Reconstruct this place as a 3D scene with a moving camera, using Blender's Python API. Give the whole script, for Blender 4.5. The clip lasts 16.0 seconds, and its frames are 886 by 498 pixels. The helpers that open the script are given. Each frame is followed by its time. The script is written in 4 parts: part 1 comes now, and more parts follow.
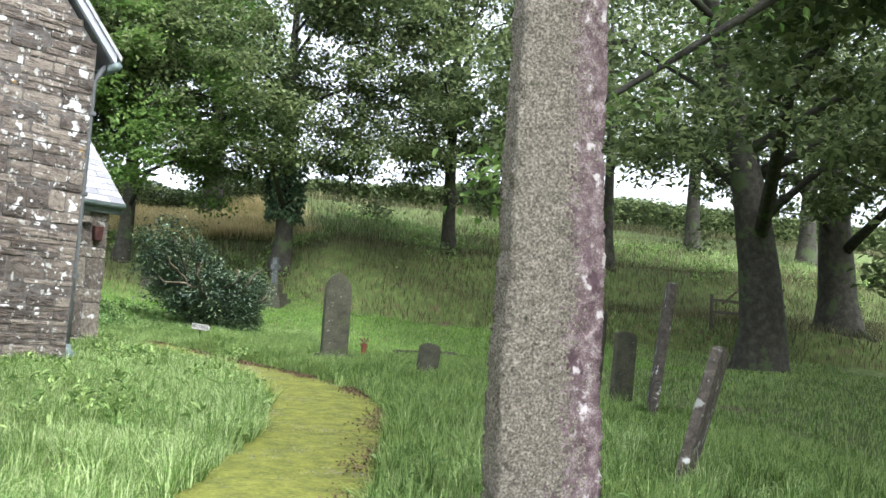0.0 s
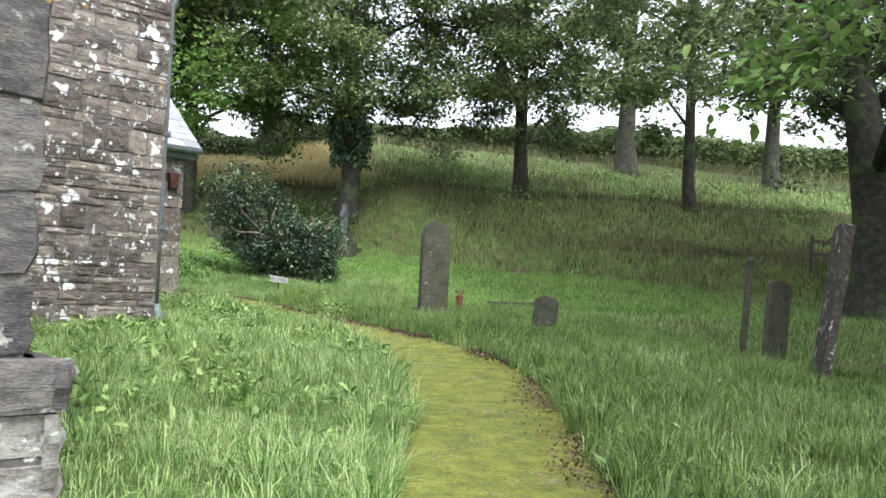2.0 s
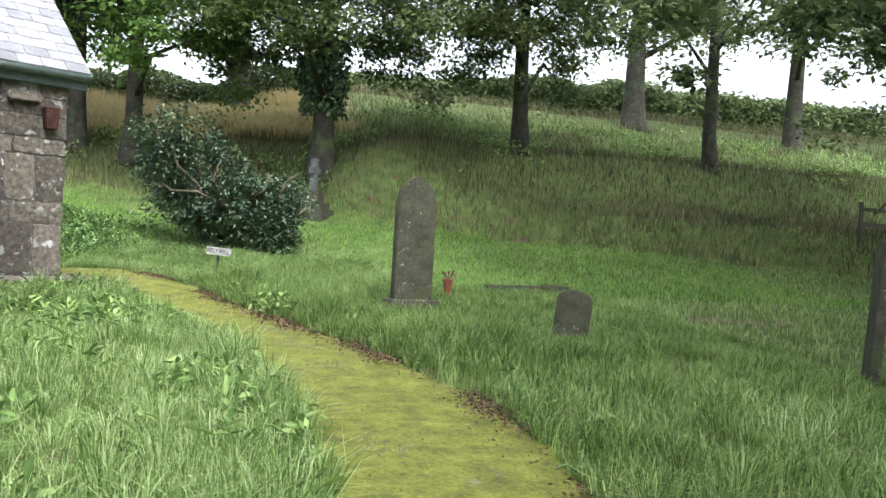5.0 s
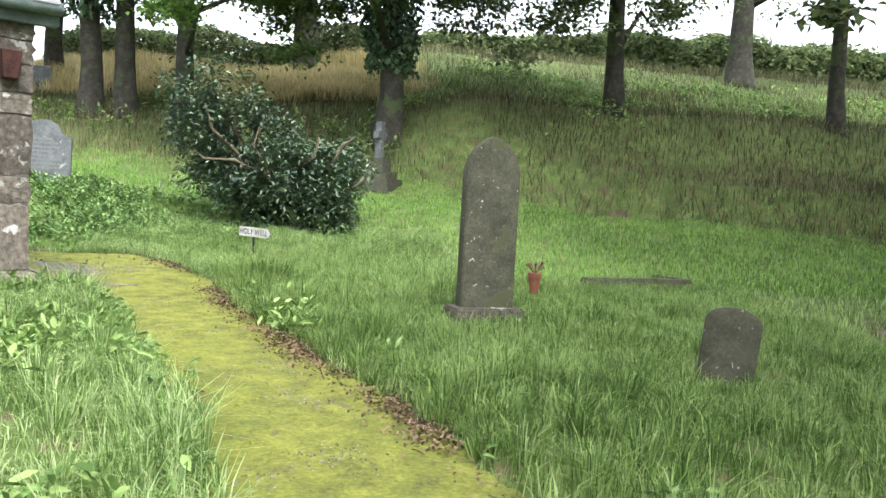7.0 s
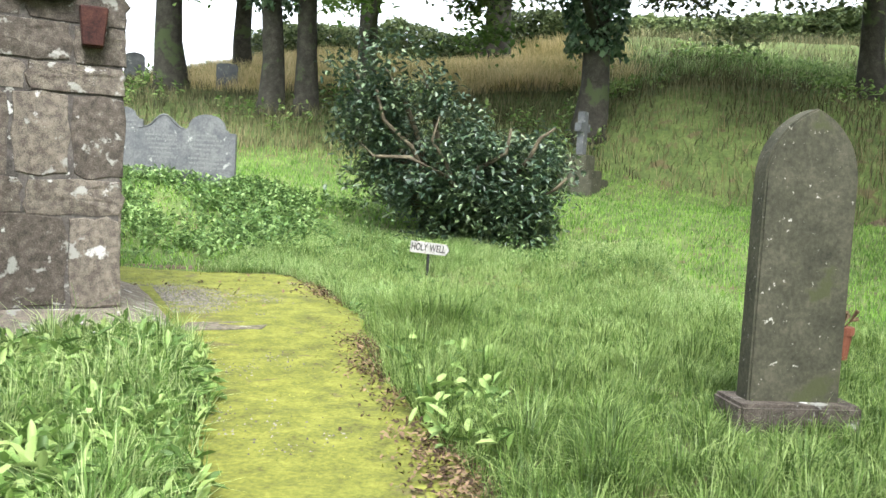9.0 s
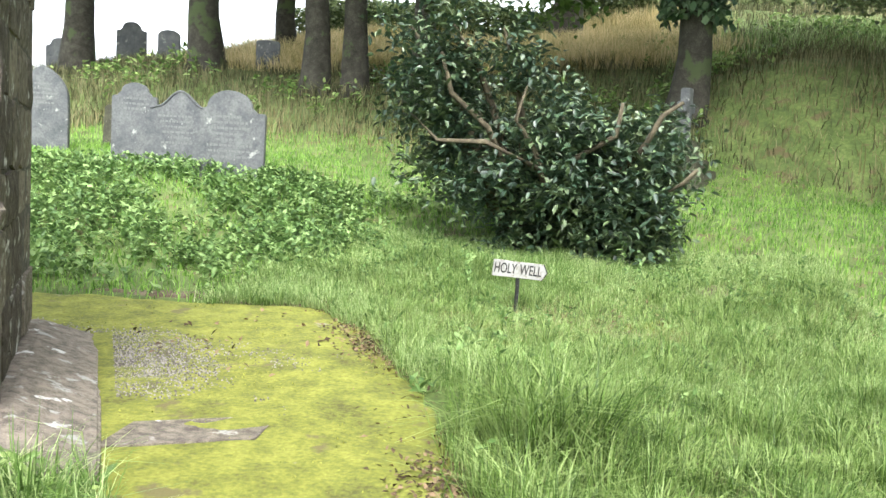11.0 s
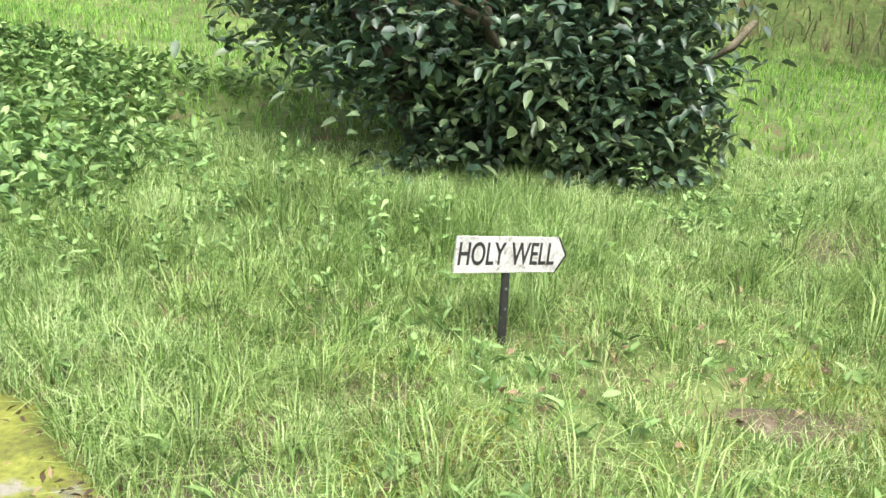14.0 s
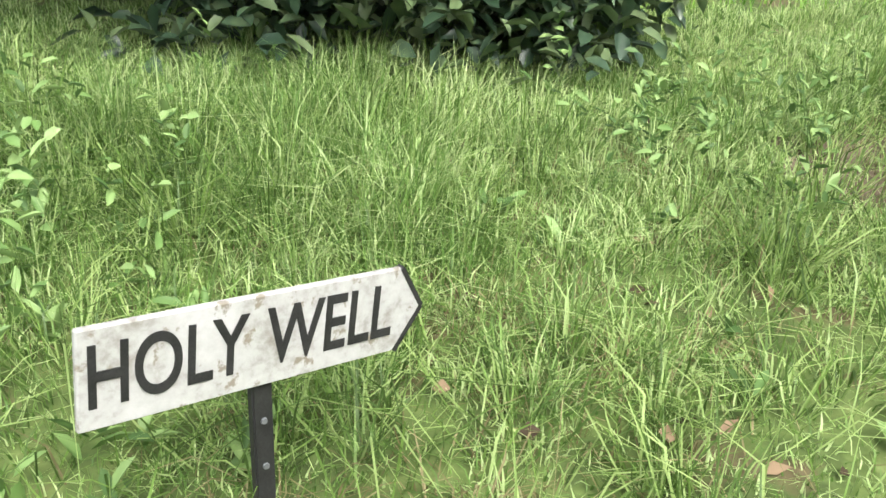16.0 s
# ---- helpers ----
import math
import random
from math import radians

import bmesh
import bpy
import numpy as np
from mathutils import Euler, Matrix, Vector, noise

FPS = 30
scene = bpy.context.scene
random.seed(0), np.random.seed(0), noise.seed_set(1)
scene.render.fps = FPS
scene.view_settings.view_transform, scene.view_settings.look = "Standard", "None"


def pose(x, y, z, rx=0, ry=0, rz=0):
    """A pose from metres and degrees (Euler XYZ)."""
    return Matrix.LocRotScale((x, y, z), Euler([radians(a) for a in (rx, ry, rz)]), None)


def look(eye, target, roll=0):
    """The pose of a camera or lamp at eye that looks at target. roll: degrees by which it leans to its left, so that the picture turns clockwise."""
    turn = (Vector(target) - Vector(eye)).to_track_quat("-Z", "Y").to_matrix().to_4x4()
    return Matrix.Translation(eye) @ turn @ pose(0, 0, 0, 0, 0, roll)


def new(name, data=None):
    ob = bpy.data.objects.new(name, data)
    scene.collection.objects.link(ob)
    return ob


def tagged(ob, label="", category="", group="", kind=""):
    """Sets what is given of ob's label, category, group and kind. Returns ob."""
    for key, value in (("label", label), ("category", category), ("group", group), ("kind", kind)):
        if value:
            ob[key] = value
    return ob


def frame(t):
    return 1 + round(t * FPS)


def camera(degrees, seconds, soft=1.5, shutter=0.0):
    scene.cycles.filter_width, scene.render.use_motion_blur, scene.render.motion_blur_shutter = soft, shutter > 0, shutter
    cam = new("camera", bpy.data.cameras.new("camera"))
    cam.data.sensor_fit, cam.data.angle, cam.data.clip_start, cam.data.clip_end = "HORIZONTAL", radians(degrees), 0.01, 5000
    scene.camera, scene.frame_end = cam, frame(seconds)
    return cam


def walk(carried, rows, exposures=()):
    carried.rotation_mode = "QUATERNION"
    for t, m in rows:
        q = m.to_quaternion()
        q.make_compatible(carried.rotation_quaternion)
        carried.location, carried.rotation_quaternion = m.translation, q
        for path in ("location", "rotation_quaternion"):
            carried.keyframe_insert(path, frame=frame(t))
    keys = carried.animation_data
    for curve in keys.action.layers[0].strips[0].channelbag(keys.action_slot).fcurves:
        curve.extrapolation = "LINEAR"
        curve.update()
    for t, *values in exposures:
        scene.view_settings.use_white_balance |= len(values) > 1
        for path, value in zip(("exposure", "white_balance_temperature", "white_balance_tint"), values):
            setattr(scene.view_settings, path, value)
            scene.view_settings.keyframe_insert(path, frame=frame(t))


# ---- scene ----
cam = camera(55.5, 16.0)
METRES, EYE, TILT, LEAN, TURN = 23.0, 1.2, 0.0, 0.0, -16.0
ROWS = [
    (0.0, 0.0, 0.0, 0.0, -0.35, 5.7, -3.53),
    (0.5, -0.0138, 0.0117, 0.0, 2.32, 4.34, -4.0),
    (1.0, -0.0297, 0.026, 0.0019, 3.25, 3.72, -3.64),
    (1.5, -0.0467, 0.0438, 0.0029, 3.15, 2.87, -3.11),
    (2.0, -0.0529, 0.0731, 0.0023, 2.71, 1.82, -2.75),
    (2.5, -0.0574, 0.1036, 0.0026, 2.02, 0.76, -2.88),
    (3.0, -0.0591, 0.1344, 0.0062, 1.59, -0.33, -3.08),
    (3.5, -0.0572, 0.169, 0.0104, 1.45, -0.42, -3.05),
    (4.0, -0.0581, 0.2007, 0.0123, 1.47, -0.5, -3.07),
    (6.5, -0.061, 0.3721, 0.0191, 5.16, -2.55, -3.73),
    (7.0, -0.0659, 0.4069, 0.0213, 7.51, -3.44, -3.29),
    (7.5, -0.0747, 0.4411, 0.0227, 10.48, -4.06, -3.16),
    (8.0, -0.0814, 0.4767, 0.0234, 13.19, -4.29, -2.9),
    (8.5, -0.0923, 0.509, 0.0234, 16.49, -4.61, -3.07),
    (9.0, -0.1045, 0.5405, 0.0247, 20.44, -4.26, -3.23),
    (9.5, -0.1179, 0.5714, 0.0256, 23.65, -4.12, -3.1),
    (12.0, -0.2057, 0.7216, 0.0262, 24.03, -6.8, -3.16),
    (12.5, -0.2216, 0.7483, 0.0266, 22.56, -8.21, -3.08),
    (13.0, -0.2345, 0.7779, 0.0271, 19.8, -10.96, -2.69),
    (13.5, -0.2461, 0.8076, 0.0266, 16.28, -12.71, -2.67),
    (14.0, -0.2536, 0.8368, 0.0255, 13.43, -13.96, -2.63),
    (14.5, -0.2592, 0.8637, 0.0243, 10.35, -16.03, -3.01),
    (15.0, -0.2624, 0.8903, 0.0231, 7.66, -18.64, -3.19),
    (15.5, -0.2616, 0.9134, 0.0201, 6.53, -20.68, -3.03),
    (16.0, -0.2595, 0.9331, 0.0172, 5.33, -24.23, -2.83),
]
walk(cam, [(t, pose(0, 0, EYE, TILT, LEAN, TURN) @ pose(METRES * x, METRES * y, METRES * z, 90 + pitch, roll, yaw)) for t, x, y, z, yaw, pitch, roll in ROWS],
     exposures=[(0.0, 2.05, 6000, 10), (4.0, 1.85, 6050, 10), (6.5, 2.15, 6150, 10), (9.0, 2.34, 6250, 10), (12.0, 2.4, 6350, 10), (14.0, 2.4, 6420, 10), (16.0, 2.16, 6450, 10)])

# ---------- light ----------
world = bpy.data.worlds.new("overcast_sky")
scene.world = world
world.use_nodes = True
wn = world.node_tree.nodes
sky = wn.new("ShaderNodeTexSky")
sky.sky_type = "NISHITA"
sky.sun_disc = False
sky.sun_elevation, sky.sun_rotation = radians(51), radians(168)
sky.dust_density, sky.air_density = 4.0, 1.0
pale = wn.new("ShaderNodeHueSaturation")
pale.inputs["Saturation"].default_value = 0.22
world.node_tree.links.new(sky.outputs[0], pale.inputs["Color"])
world.node_tree.links.new(pale.outputs[0], wn["Background"].inputs["Color"])
wn["Background"].inputs["Strength"].default_value = 0.15
sun = new("sun", bpy.data.lights.new("sun", "SUN"))
sun.data.energy, sun.data.angle, sun.data.color = 0.55, radians(25), (1.0, 0.96, 0.9)
sun.matrix_world = look((9, -42, 54), (0, 0, 0))
tagged(sun, kind="structure")

# ---------- small tools ----------
rng = np.random.default_rng(7)


def sstep(a, b, v):
    u = np.clip((np.asarray(v, float) - a) / (b - a), 0, 1)
    return u * u * (3 - 2 * u)


def wave(x, y, s=1.0, k=0.0):
    """Soft uneven field, about -1 to 1."""
    x, y = np.asarray(x, float) * s, np.asarray(y, float) * s
    return (np.sin(x * 1.7 + k + 1.3 * np.sin(y * 0.9 + k)) + np.sin(y * 2.1 - k + 1.1 * np.sin(x * 1.3)) + np.sin((x + y) * 3.1 + 2 * k) * 0.6 + np.sin((x - y) * 4.7 - k) * 0.4) / 3.0


PROFILE_Y = (-80, 0, 5, 9, 14, 19, 23.5, 26, 29, 32.5, 34.6, 37, 39.5, 45, 50, 58, 66, 76, 200, 1200)
PROFILE_Z = (-0.5, -0.1, 0, 0.08, 0.33, 0.45, 0.56, 0.9, 1.4, 1.7, 2.9, 4.3, 5.2, 7.0, 8.6, 10.0, 11.1, 11.4, 9.0, 0.0)
EDGE_Y = (-4, 0, 3, 6, 9, 10.3, 11.7, 12.6, 13.4, 14.7, 16, 17.2, 18.3, 18.9, 19.6, 21, 22.0, 22.9)
EDGE_L = (-2.4, -1.35, -0.75, 0.04, 0.82, 0.98, 1.02, 0.95, 0.75, 0.42, -0.1, -0.45, -0.95, -1.3, -3.2, -7, -7, -7)
EDGE_R = (-0.8, -0.1, 0.5, 1.27, 2.05, 2.33, 2.42, 2.33, 2.05, 1.69, 1.12, 0.75, 0.3, 0.2, 0.0, -0.5, -0.95, -1.6)


def off_path(x, y):
    """Metres outside the path (negative on it), with an uneven edge."""
    x, y = np.asarray(x, float), np.asarray(y, float)
    d = np.maximum(np.interp(y, EDGE_Y, EDGE_L) - x, x - np.interp(y, EDGE_Y, EDGE_R))
    d = np.maximum(d, y - 22.6 - 0.1 * (x + 3))
    return d + 0.05 * wave(x, y, 2.3) + 0.03 * wave(x, y, 6.1, 2.0)


def base_z(x, y):
    x, y = np.asarray(x, float), np.asarray(y, float)
    z = sum(np.interp(y + d, PROFILE_Y, PROFILE_Z) for d in (-1.2, -0.6, 0, 0.6, 1.2)) / 5
    low = 1 - 0.26 * sstep(7, -3, x) - 0.3 * sstep(-7, -24, x)
    z = np.where(y > 33, np.minimum(z, 2.2 + (z - 2.2) * low), z)
    z = z + 0.33 * sstep(-1.5, -4.5, x) * sstep(24, 27.5, y) * (1 - sstep(31, 36, y))
    return z


def foot(x):
    """Where the mown ground ends and the rough bank begins."""
    return np.interp(x, (-20, 3, 9, 14, 26), (32.6, 33.6, 30.6, 27.5, 24.5))


def ground_z(x, y):
    d = off_path(x, y)
    z = base_z(x, y)
    lawn = 0.06 * sstep(0.0, 0.35, d) - 0.3 * sstep(4.5, 9, x) * sstep(-2, 2, y) * (1 - sstep(13, 22, y))
    far = sstep(30, 40, y)
    x, y = np.asarray(x, float), np.asarray(y, float)
    z = z + 0.95 * sstep(0, 2.2, y - foot(x)) * sstep(2.5, 6, x) * (1 - sstep(36, 40, y))
    z = z - 1.3 * np.exp(-(((x - 9.0) / 1.0) ** 2 + ((y - 30.6) / 0.55) ** 2))
    return z + lawn * (1 - sstep(21, 23, y)) + 0.02 * wave(x, y, 1.1) * sstep(0.1, 0.6, d) + 0.18 * wave(x, y, 0.35, 4) * far


def gz(x, y):
    return float(ground_z(x, y))


def mesh_object(name, verts, faces, material, parent=None, smooth=False, sizes=None):
    """verts: n x 3; faces: rows of one length."""
    me = bpy.data.meshes.new(name)
    verts, faces = np.asarray(verts, np.float32), np.asarray(faces, np.int32)
    n, k = faces.shape
    me.vertices.add(len(verts))
    me.vertices.foreach_set("co", verts.ravel())
    me.loops.add(n * k)
    me.loops.foreach_set("vertex_index", faces.ravel())
    me.polygons.add(n)
    me.polygons.foreach_set("loop_start", np.arange(0, n * k, k, dtype=np.int32))
    if smooth:
        me.polygons.foreach_set("use_smooth", np.ones(n, bool))
    me.update(calc_edges=True)
    me.materials.append(material)
    ob = new(name, me)
    ob.parent = parent
    return ob


def part(name, bm, material, parent=None, label="", smooth=False):
    me = bpy.data.meshes.new(name)
    bmesh.ops.recalc_face_normals(bm, faces=bm.faces)
    if smooth:
        for f in bm.faces:
            f.smooth = True
    bm.to_mesh(me)
    bm.free()
    me.materials.append(material)
    ob = new(name, me)
    ob.parent = parent
    return tagged(ob, label)


def thing(name, x, y, z, rz=0, label="", category="", group="", rx=0, ry=0):
    ob = new(name)
    ob.empty_display_size = 0.1
    ob.matrix_world = pose(x, y, z, rx, ry, rz)
    return tagged(ob, label, category, group)


def box(bm, x0, x1, y0, y1, z0, z1, bevel=0.0, rough=0.0):
    m = Matrix.LocRotScale(((x0 + x1) / 2, (y0 + y1) / 2, (z0 + z1) / 2), None, (x1 - x0, y1 - y0, z1 - z0))
    r = bmesh.ops.create_cube(bm, size=1, matrix=m)
    if bevel:
        es = list({e for v in r["verts"] for e in v.link_edges})
        bmesh.ops.bevel(bm, geom=es, offset=bevel, segments=2, affect="EDGES")
    return bm


def tube(bm, pts, radii, sides=8):
    """A tapered, bent round limb through pts."""
    rings = []
    pts = [Vector(p) for p in pts]
    for i, p in enumerate(pts):
        way = (pts[min(i + 1, len(pts) - 1)] - pts[max(i - 1, 0)]).normalized()
        side = way.orthogonal().normalized()
        if abs(way.z) > 0.5:
            side = (Vector((1, 0, 0)) - way * way.x).normalized()
        up = way.cross(side)
        rings.append([bm.verts.new(p + (side * math.cos(a) + up * math.sin(a)) * radii[i]) for a in (2 * math.pi * k / sides for k in range(sides))])
    for a, b in zip(rings, rings[1:]):
        for k in range(sides):
            bm.faces.new((a[k], a[(k + 1) % sides], b[(k + 1) % sides], b[k]))
    bm.faces.new(rings[-1])
    bm.faces.new(rings[0][::-1])
    return bm


# ---------- materials ----------
def material(name, colours, scale=5.0, rough=0.8, bump=0.3, detail=8.0, spots=None, island=0.0, through_light=0.0, metal=0.0, spec=0.3, obj_random=0.0, spot_detail=7.0, squash=1.0):
    """colours: dark to light over two sizes of noise. spots: (colour, scale, threshold). island: spread of brightness piece by piece."""
    m = bpy.data.materials.new(name)
    m.use_nodes = True
    nt = m.node_tree
    n, link = nt.nodes, nt.links.new
    b = n["Principled BSDF"]
    b.inputs["Roughness"].default_value, b.inputs["Metallic"].default_value = rough, metal
    b.inputs["Specular IOR Level"].default_value = spec
    co = n.new("ShaderNodeNewGeometry")
    t1, t2 = n.new("ShaderNodeTexNoise"), n.new("ShaderNodeTexNoise")
    for t, s in ((t1, scale), (t2, scale * 7.3)):
        t.inputs["Scale"].default_value, t.inputs["Detail"].default_value, t.inputs["Roughness"].default_value = s, detail, 0.62
        if squash == 1.0:
            link(co.outputs["Position"], t.inputs["Vector"])
        else:
            sq = n.new("ShaderNodeVectorMath")
            sq.operation = "MULTIPLY"
            sq.inputs[1].default_value = (1, 1, squash)
            link(co.outputs["Position"], sq.inputs[0])
            link(sq.outputs[0], t.inputs["Vector"])
    mix = n.new("ShaderNodeMath")
    mix.operation = "MULTIPLY_ADD"
    link(t2.outputs["Fac"], mix.inputs[0])
    mix.inputs[1].default_value = 0.45
    half = n.new("ShaderNodeMath")
    half.operation = "MULTIPLY"
    link(t1.outputs["Fac"], half.inputs[0])
    half.inputs[1].default_value = 0.55
    link(half.outputs[0], mix.inputs[2])
    fac = mix.outputs[0]
    if island or obj_random:
        add = n.new("ShaderNodeMath")
        add.operation = "MULTIPLY_ADD"
        if island:
            src = co.outputs["Random Per Island"]
        else:
            src = n.new("ShaderNodeObjectInfo").outputs["Random"]
        link(src, add.inputs[0])
        add.inputs[1].default_value = island or obj_random
        sub = n.new("ShaderNodeMath")
        sub.operation = "SUBTRACT"
        link(fac, sub.inputs[0])
        sub.inputs[1].default_value = (island or obj_random) / 2
        link(sub.outputs[0], add.inputs[2])
        fac = add.outputs[0]
    ramp = n.new("ShaderNodeValToRGB")
    link(fac, ramp.inputs["Fac"])
    els = ramp.color_ramp.elements
    k = len(colours)
    while len(els) < k:
        els.new(0.5)
    for i, (e, c) in enumerate(zip(els, colours)):
        e.position, e.color = 0.36 + 0.28 * i / max(1, k - 1), (*c, 1)
    col = ramp.outputs["Color"]
    for colour, s, thr in spots or ():
        v = n.new("ShaderNodeTexNoise")
        v.inputs["Scale"].default_value, v.inputs["Detail"].default_value = s, spot_detail
        v.inputs["Roughness"].default_value = 0.6
        link(co.outputs["Position"], v.inputs["Vector"])
        r = n.new("ShaderNodeMapRange")
        r.inputs["From Min"].default_value, r.inputs["From Max"].default_value = thr, thr + 0.05
        link(v.outputs["Fac"], r.inputs["Value"])
        mx = n.new("ShaderNodeMix")
        mx.data_type = "RGBA"
        link(r.outputs["Result"], mx.inputs["Factor"])
        link(col, mx.inputs["A"])
        mx.inputs["B"].default_value = (*colour, 1)
        col = mx.outputs["Result"]
    link(col, b.inputs["Base Color"])
    if bump:
        bp = n.new("ShaderNodeBump")
        bp.inputs["Strength"].default_value, bp.inputs["Distance"].default_value = bump, 0.02
        link(mix.outputs[0], bp.inputs["Height"])
        link(bp.outputs["Normal"], b.inputs["Normal"])
    if through_light:
        tr = n.new("ShaderNodeBsdfTranslucent")
        link(col, tr.inputs["Color"])
        ms = n.new("ShaderNodeMixShader")
        ms.inputs["Fac"].default_value = through_light
        link(b.outputs[0], ms.inputs[1])
        link(tr.outputs[0], ms.inputs[2])
        link(ms.outputs[0], n["Material Output"].inputs["Surface"])
    return m


WHITE_LICHEN, GREY_LICHEN, ORANGE = (0.62, 0.62, 0.6), (0.36, 0.36, 0.33), (0.3, 0.19, 0.07)
M_STONE = material("slate_rubble", [(0.045, 0.037, 0.031), (0.115, 0.096, 0.08), (0.24, 0.205, 0.168)], 7, 0.92, 1.0, obj_random=0.22, squash=2.2, spot_detail=2.5, spots=[(ORANGE, 5, 0.7), (GREY_LICHEN, 9, 0.62), (WHITE_LICHEN, 6.0, 0.65), (WHITE_LICHEN, 3.6, 0.605)])
M_TOWER = material("laminated_slate", [(0.035, 0.034, 0.036), (0.09, 0.083, 0.08), (0.19, 0.172, 0.155)], 6, 0.9, 1.0, obj_random=0.15, squash=3.5, spot_detail=4.0, spots=[(ORANGE, 4, 0.7), (GREY_LICHEN, 7, 0.63), (WHITE_LICHEN, 5, 0.645), (WHITE_LICHEN, 2.4, 0.66)])
M_PALE = material("lichen_crusted_stone", [(0.07, 0.062, 0.055), (0.16, 0.147, 0.13), (0.3, 0.285, 0.26)], 7, 0.92, 1.0, obj_random=0.15, squash=2.0, spot_detail=4.0, spots=[(GREY_LICHEN, 5, 0.56), (WHITE_LICHEN, 7, 0.58), (ORANGE, 4, 0.7)])
M_GRANITE = material("granite_blocks", [(0.05, 0.042, 0.035), (0.12, 0.104, 0.086), (0.26, 0.228, 0.185)], 16, 0.9, 1.0, obj_random=0.18, spot_detail=4.0, spots=[(GREY_LICHEN, 6, 0.6), (WHITE_LICHEN, 5, 0.645)])
M_MORTAR = material("lime_mortar", [(0.05, 0.045, 0.041), (0.098, 0.09, 0.082), (0.17, 0.157, 0.142)], 8, 0.95, 1.0, spot_detail=4.0, spots=[(GREY_LICHEN, 9, 0.62), (WHITE_LICHEN, 5.2, 0.64)])
M_SHAFT = material("granite_shaft", [(0.035, 0.03, 0.024), (0.185, 0.163, 0.132), (0.5, 0.46, 0.38)], 70, 0.94, 1.0, detail=3.0, spots=[((0.22, 0.2, 0.1), 5, 0.66)])
M_SHAFT_LICHEN = material("purple_grey_lichen", [(0.05, 0.03, 0.034), (0.15, 0.108, 0.112), (0.36, 0.31, 0.31)], 16, 0.94, 1.0, detail=4.0, spots=[((0.48, 0.44, 0.44), 8, 0.58), ((0.075, 0.045, 0.055), 5, 0.56)])
M_HEAD = material("slate_headstone", [(0.032, 0.034, 0.022), (0.06, 0.06, 0.04), (0.1, 0.098, 0.068)], 5, 0.88, 0.6, spot_detail=4.0, spots=[((0.42, 0.42, 0.37), 24, 0.66), ((0.06, 0.068, 0.03), 2.5, 0.63)])
M_HEAD2 = material("pale_slate_headstone", [(0.06, 0.066, 0.07), (0.1, 0.107, 0.11), (0.16, 0.167, 0.165)], 4, 0.8, 0.5, spots=[((0.3, 0.31, 0.29), 7, 0.62)])
M_CARVED = material("carved_slate", [(0.12, 0.127, 0.127), (0.17, 0.177, 0.17)], 9, 0.85, 0.2)
M_SLATE = material("roof_slate", [(0.2, 0.2, 0.21), (0.28, 0.28, 0.29), (0.4, 0.4, 0.41)], 4, 0.5, 0.3, obj_random=0.25)
M_LEAD = material("verge_board", [(0.35, 0.37, 0.42), (0.48, 0.5, 0.55)], 3, 0.6, 0.2)
M_GUTTER = material("green_grey_paint", [(0.08, 0.11, 0.11), (0.13, 0.17, 0.16), (0.2, 0.24, 0.23)], 8, 0.55, 0.15)
M_PIPE = material("blue_grey_pipe_paint", [(0.08, 0.088, 0.09), (0.14, 0.15, 0.152)], 8, 0.5, 0.1)
M_RUST = material("rusty_iron", [(0.018, 0.008, 0.007), (0.045, 0.017, 0.014), (0.08, 0.034, 0.022)], 10, 0.9, 0.5)
M_TERRA = material("terracotta", [(0.14, 0.05, 0.028), (0.22, 0.085, 0.05)], 12, 0.85, 0.2)
M_BARK = material("bark", [(0.02, 0.019, 0.015), (0.042, 0.04, 0.031), (0.085, 0.08, 0.064)], 5, 0.95, 1.0, spots=[((0.06, 0.08, 0.035), 1.5, 0.56)])
M_BRANCH = material("mossy_branch", [(0.03, 0.025, 0.016), (0.075, 0.063, 0.04), (0.16, 0.14, 0.09)], 9, 0.9, 0.5)
M_LEAF = material("broad_leaf", [(0.06, 0.088, 0.036), (0.13, 0.175, 0.068), (0.235, 0.285, 0.125)], 0.3, 0.5, 0, island=0.4, through_light=0.52, detail=2)
M_LEAF_BRIGHT = material("young_leaf", [(0.09, 0.17, 0.04), (0.15, 0.25, 0.065), (0.23, 0.34, 0.1)], 0.3, 0.55, 0, island=0.35, through_light=0.45, detail=2)
M_IVY = material("ivy_leaf", [(0.04, 0.08, 0.045), (0.08, 0.14, 0.075), (0.15, 0.22, 0.13)], 1, 0.35, 0, island=0.4, through_light=0.15, detail=2)
M_CAMELLIA = material("glossy_evergreen_leaf", [(0.022, 0.048, 0.026), (0.045, 0.085, 0.045), (0.12, 0.17, 0.075)], 1.2, 0.4, 0, island=0.4, through_light=0.12, detail=2, spec=0.6)
M_GRASS = material("grass_blade", [(0.075, 0.135, 0.03), (0.165, 0.275, 0.06), (0.35, 0.46, 0.17)], 0.55, 0.4, 0, island=0.55, through_light=0.42, detail=3)
M_MOWN = material("mown_grass_blade", [(0.08, 0.18, 0.03), (0.17, 0.34, 0.055), (0.29, 0.48, 0.1)], 0.55, 0.5, 0, island=0.4, through_light=0.42, detail=3)
M_GRASS_PALE = material("pale_grass_blade", [(0.12, 0.22, 0.05), (0.26, 0.4, 0.115), (0.52, 0.63, 0.3)], 0.9, 0.4, 0, island=0.65, through_light=0.45, detail=3)
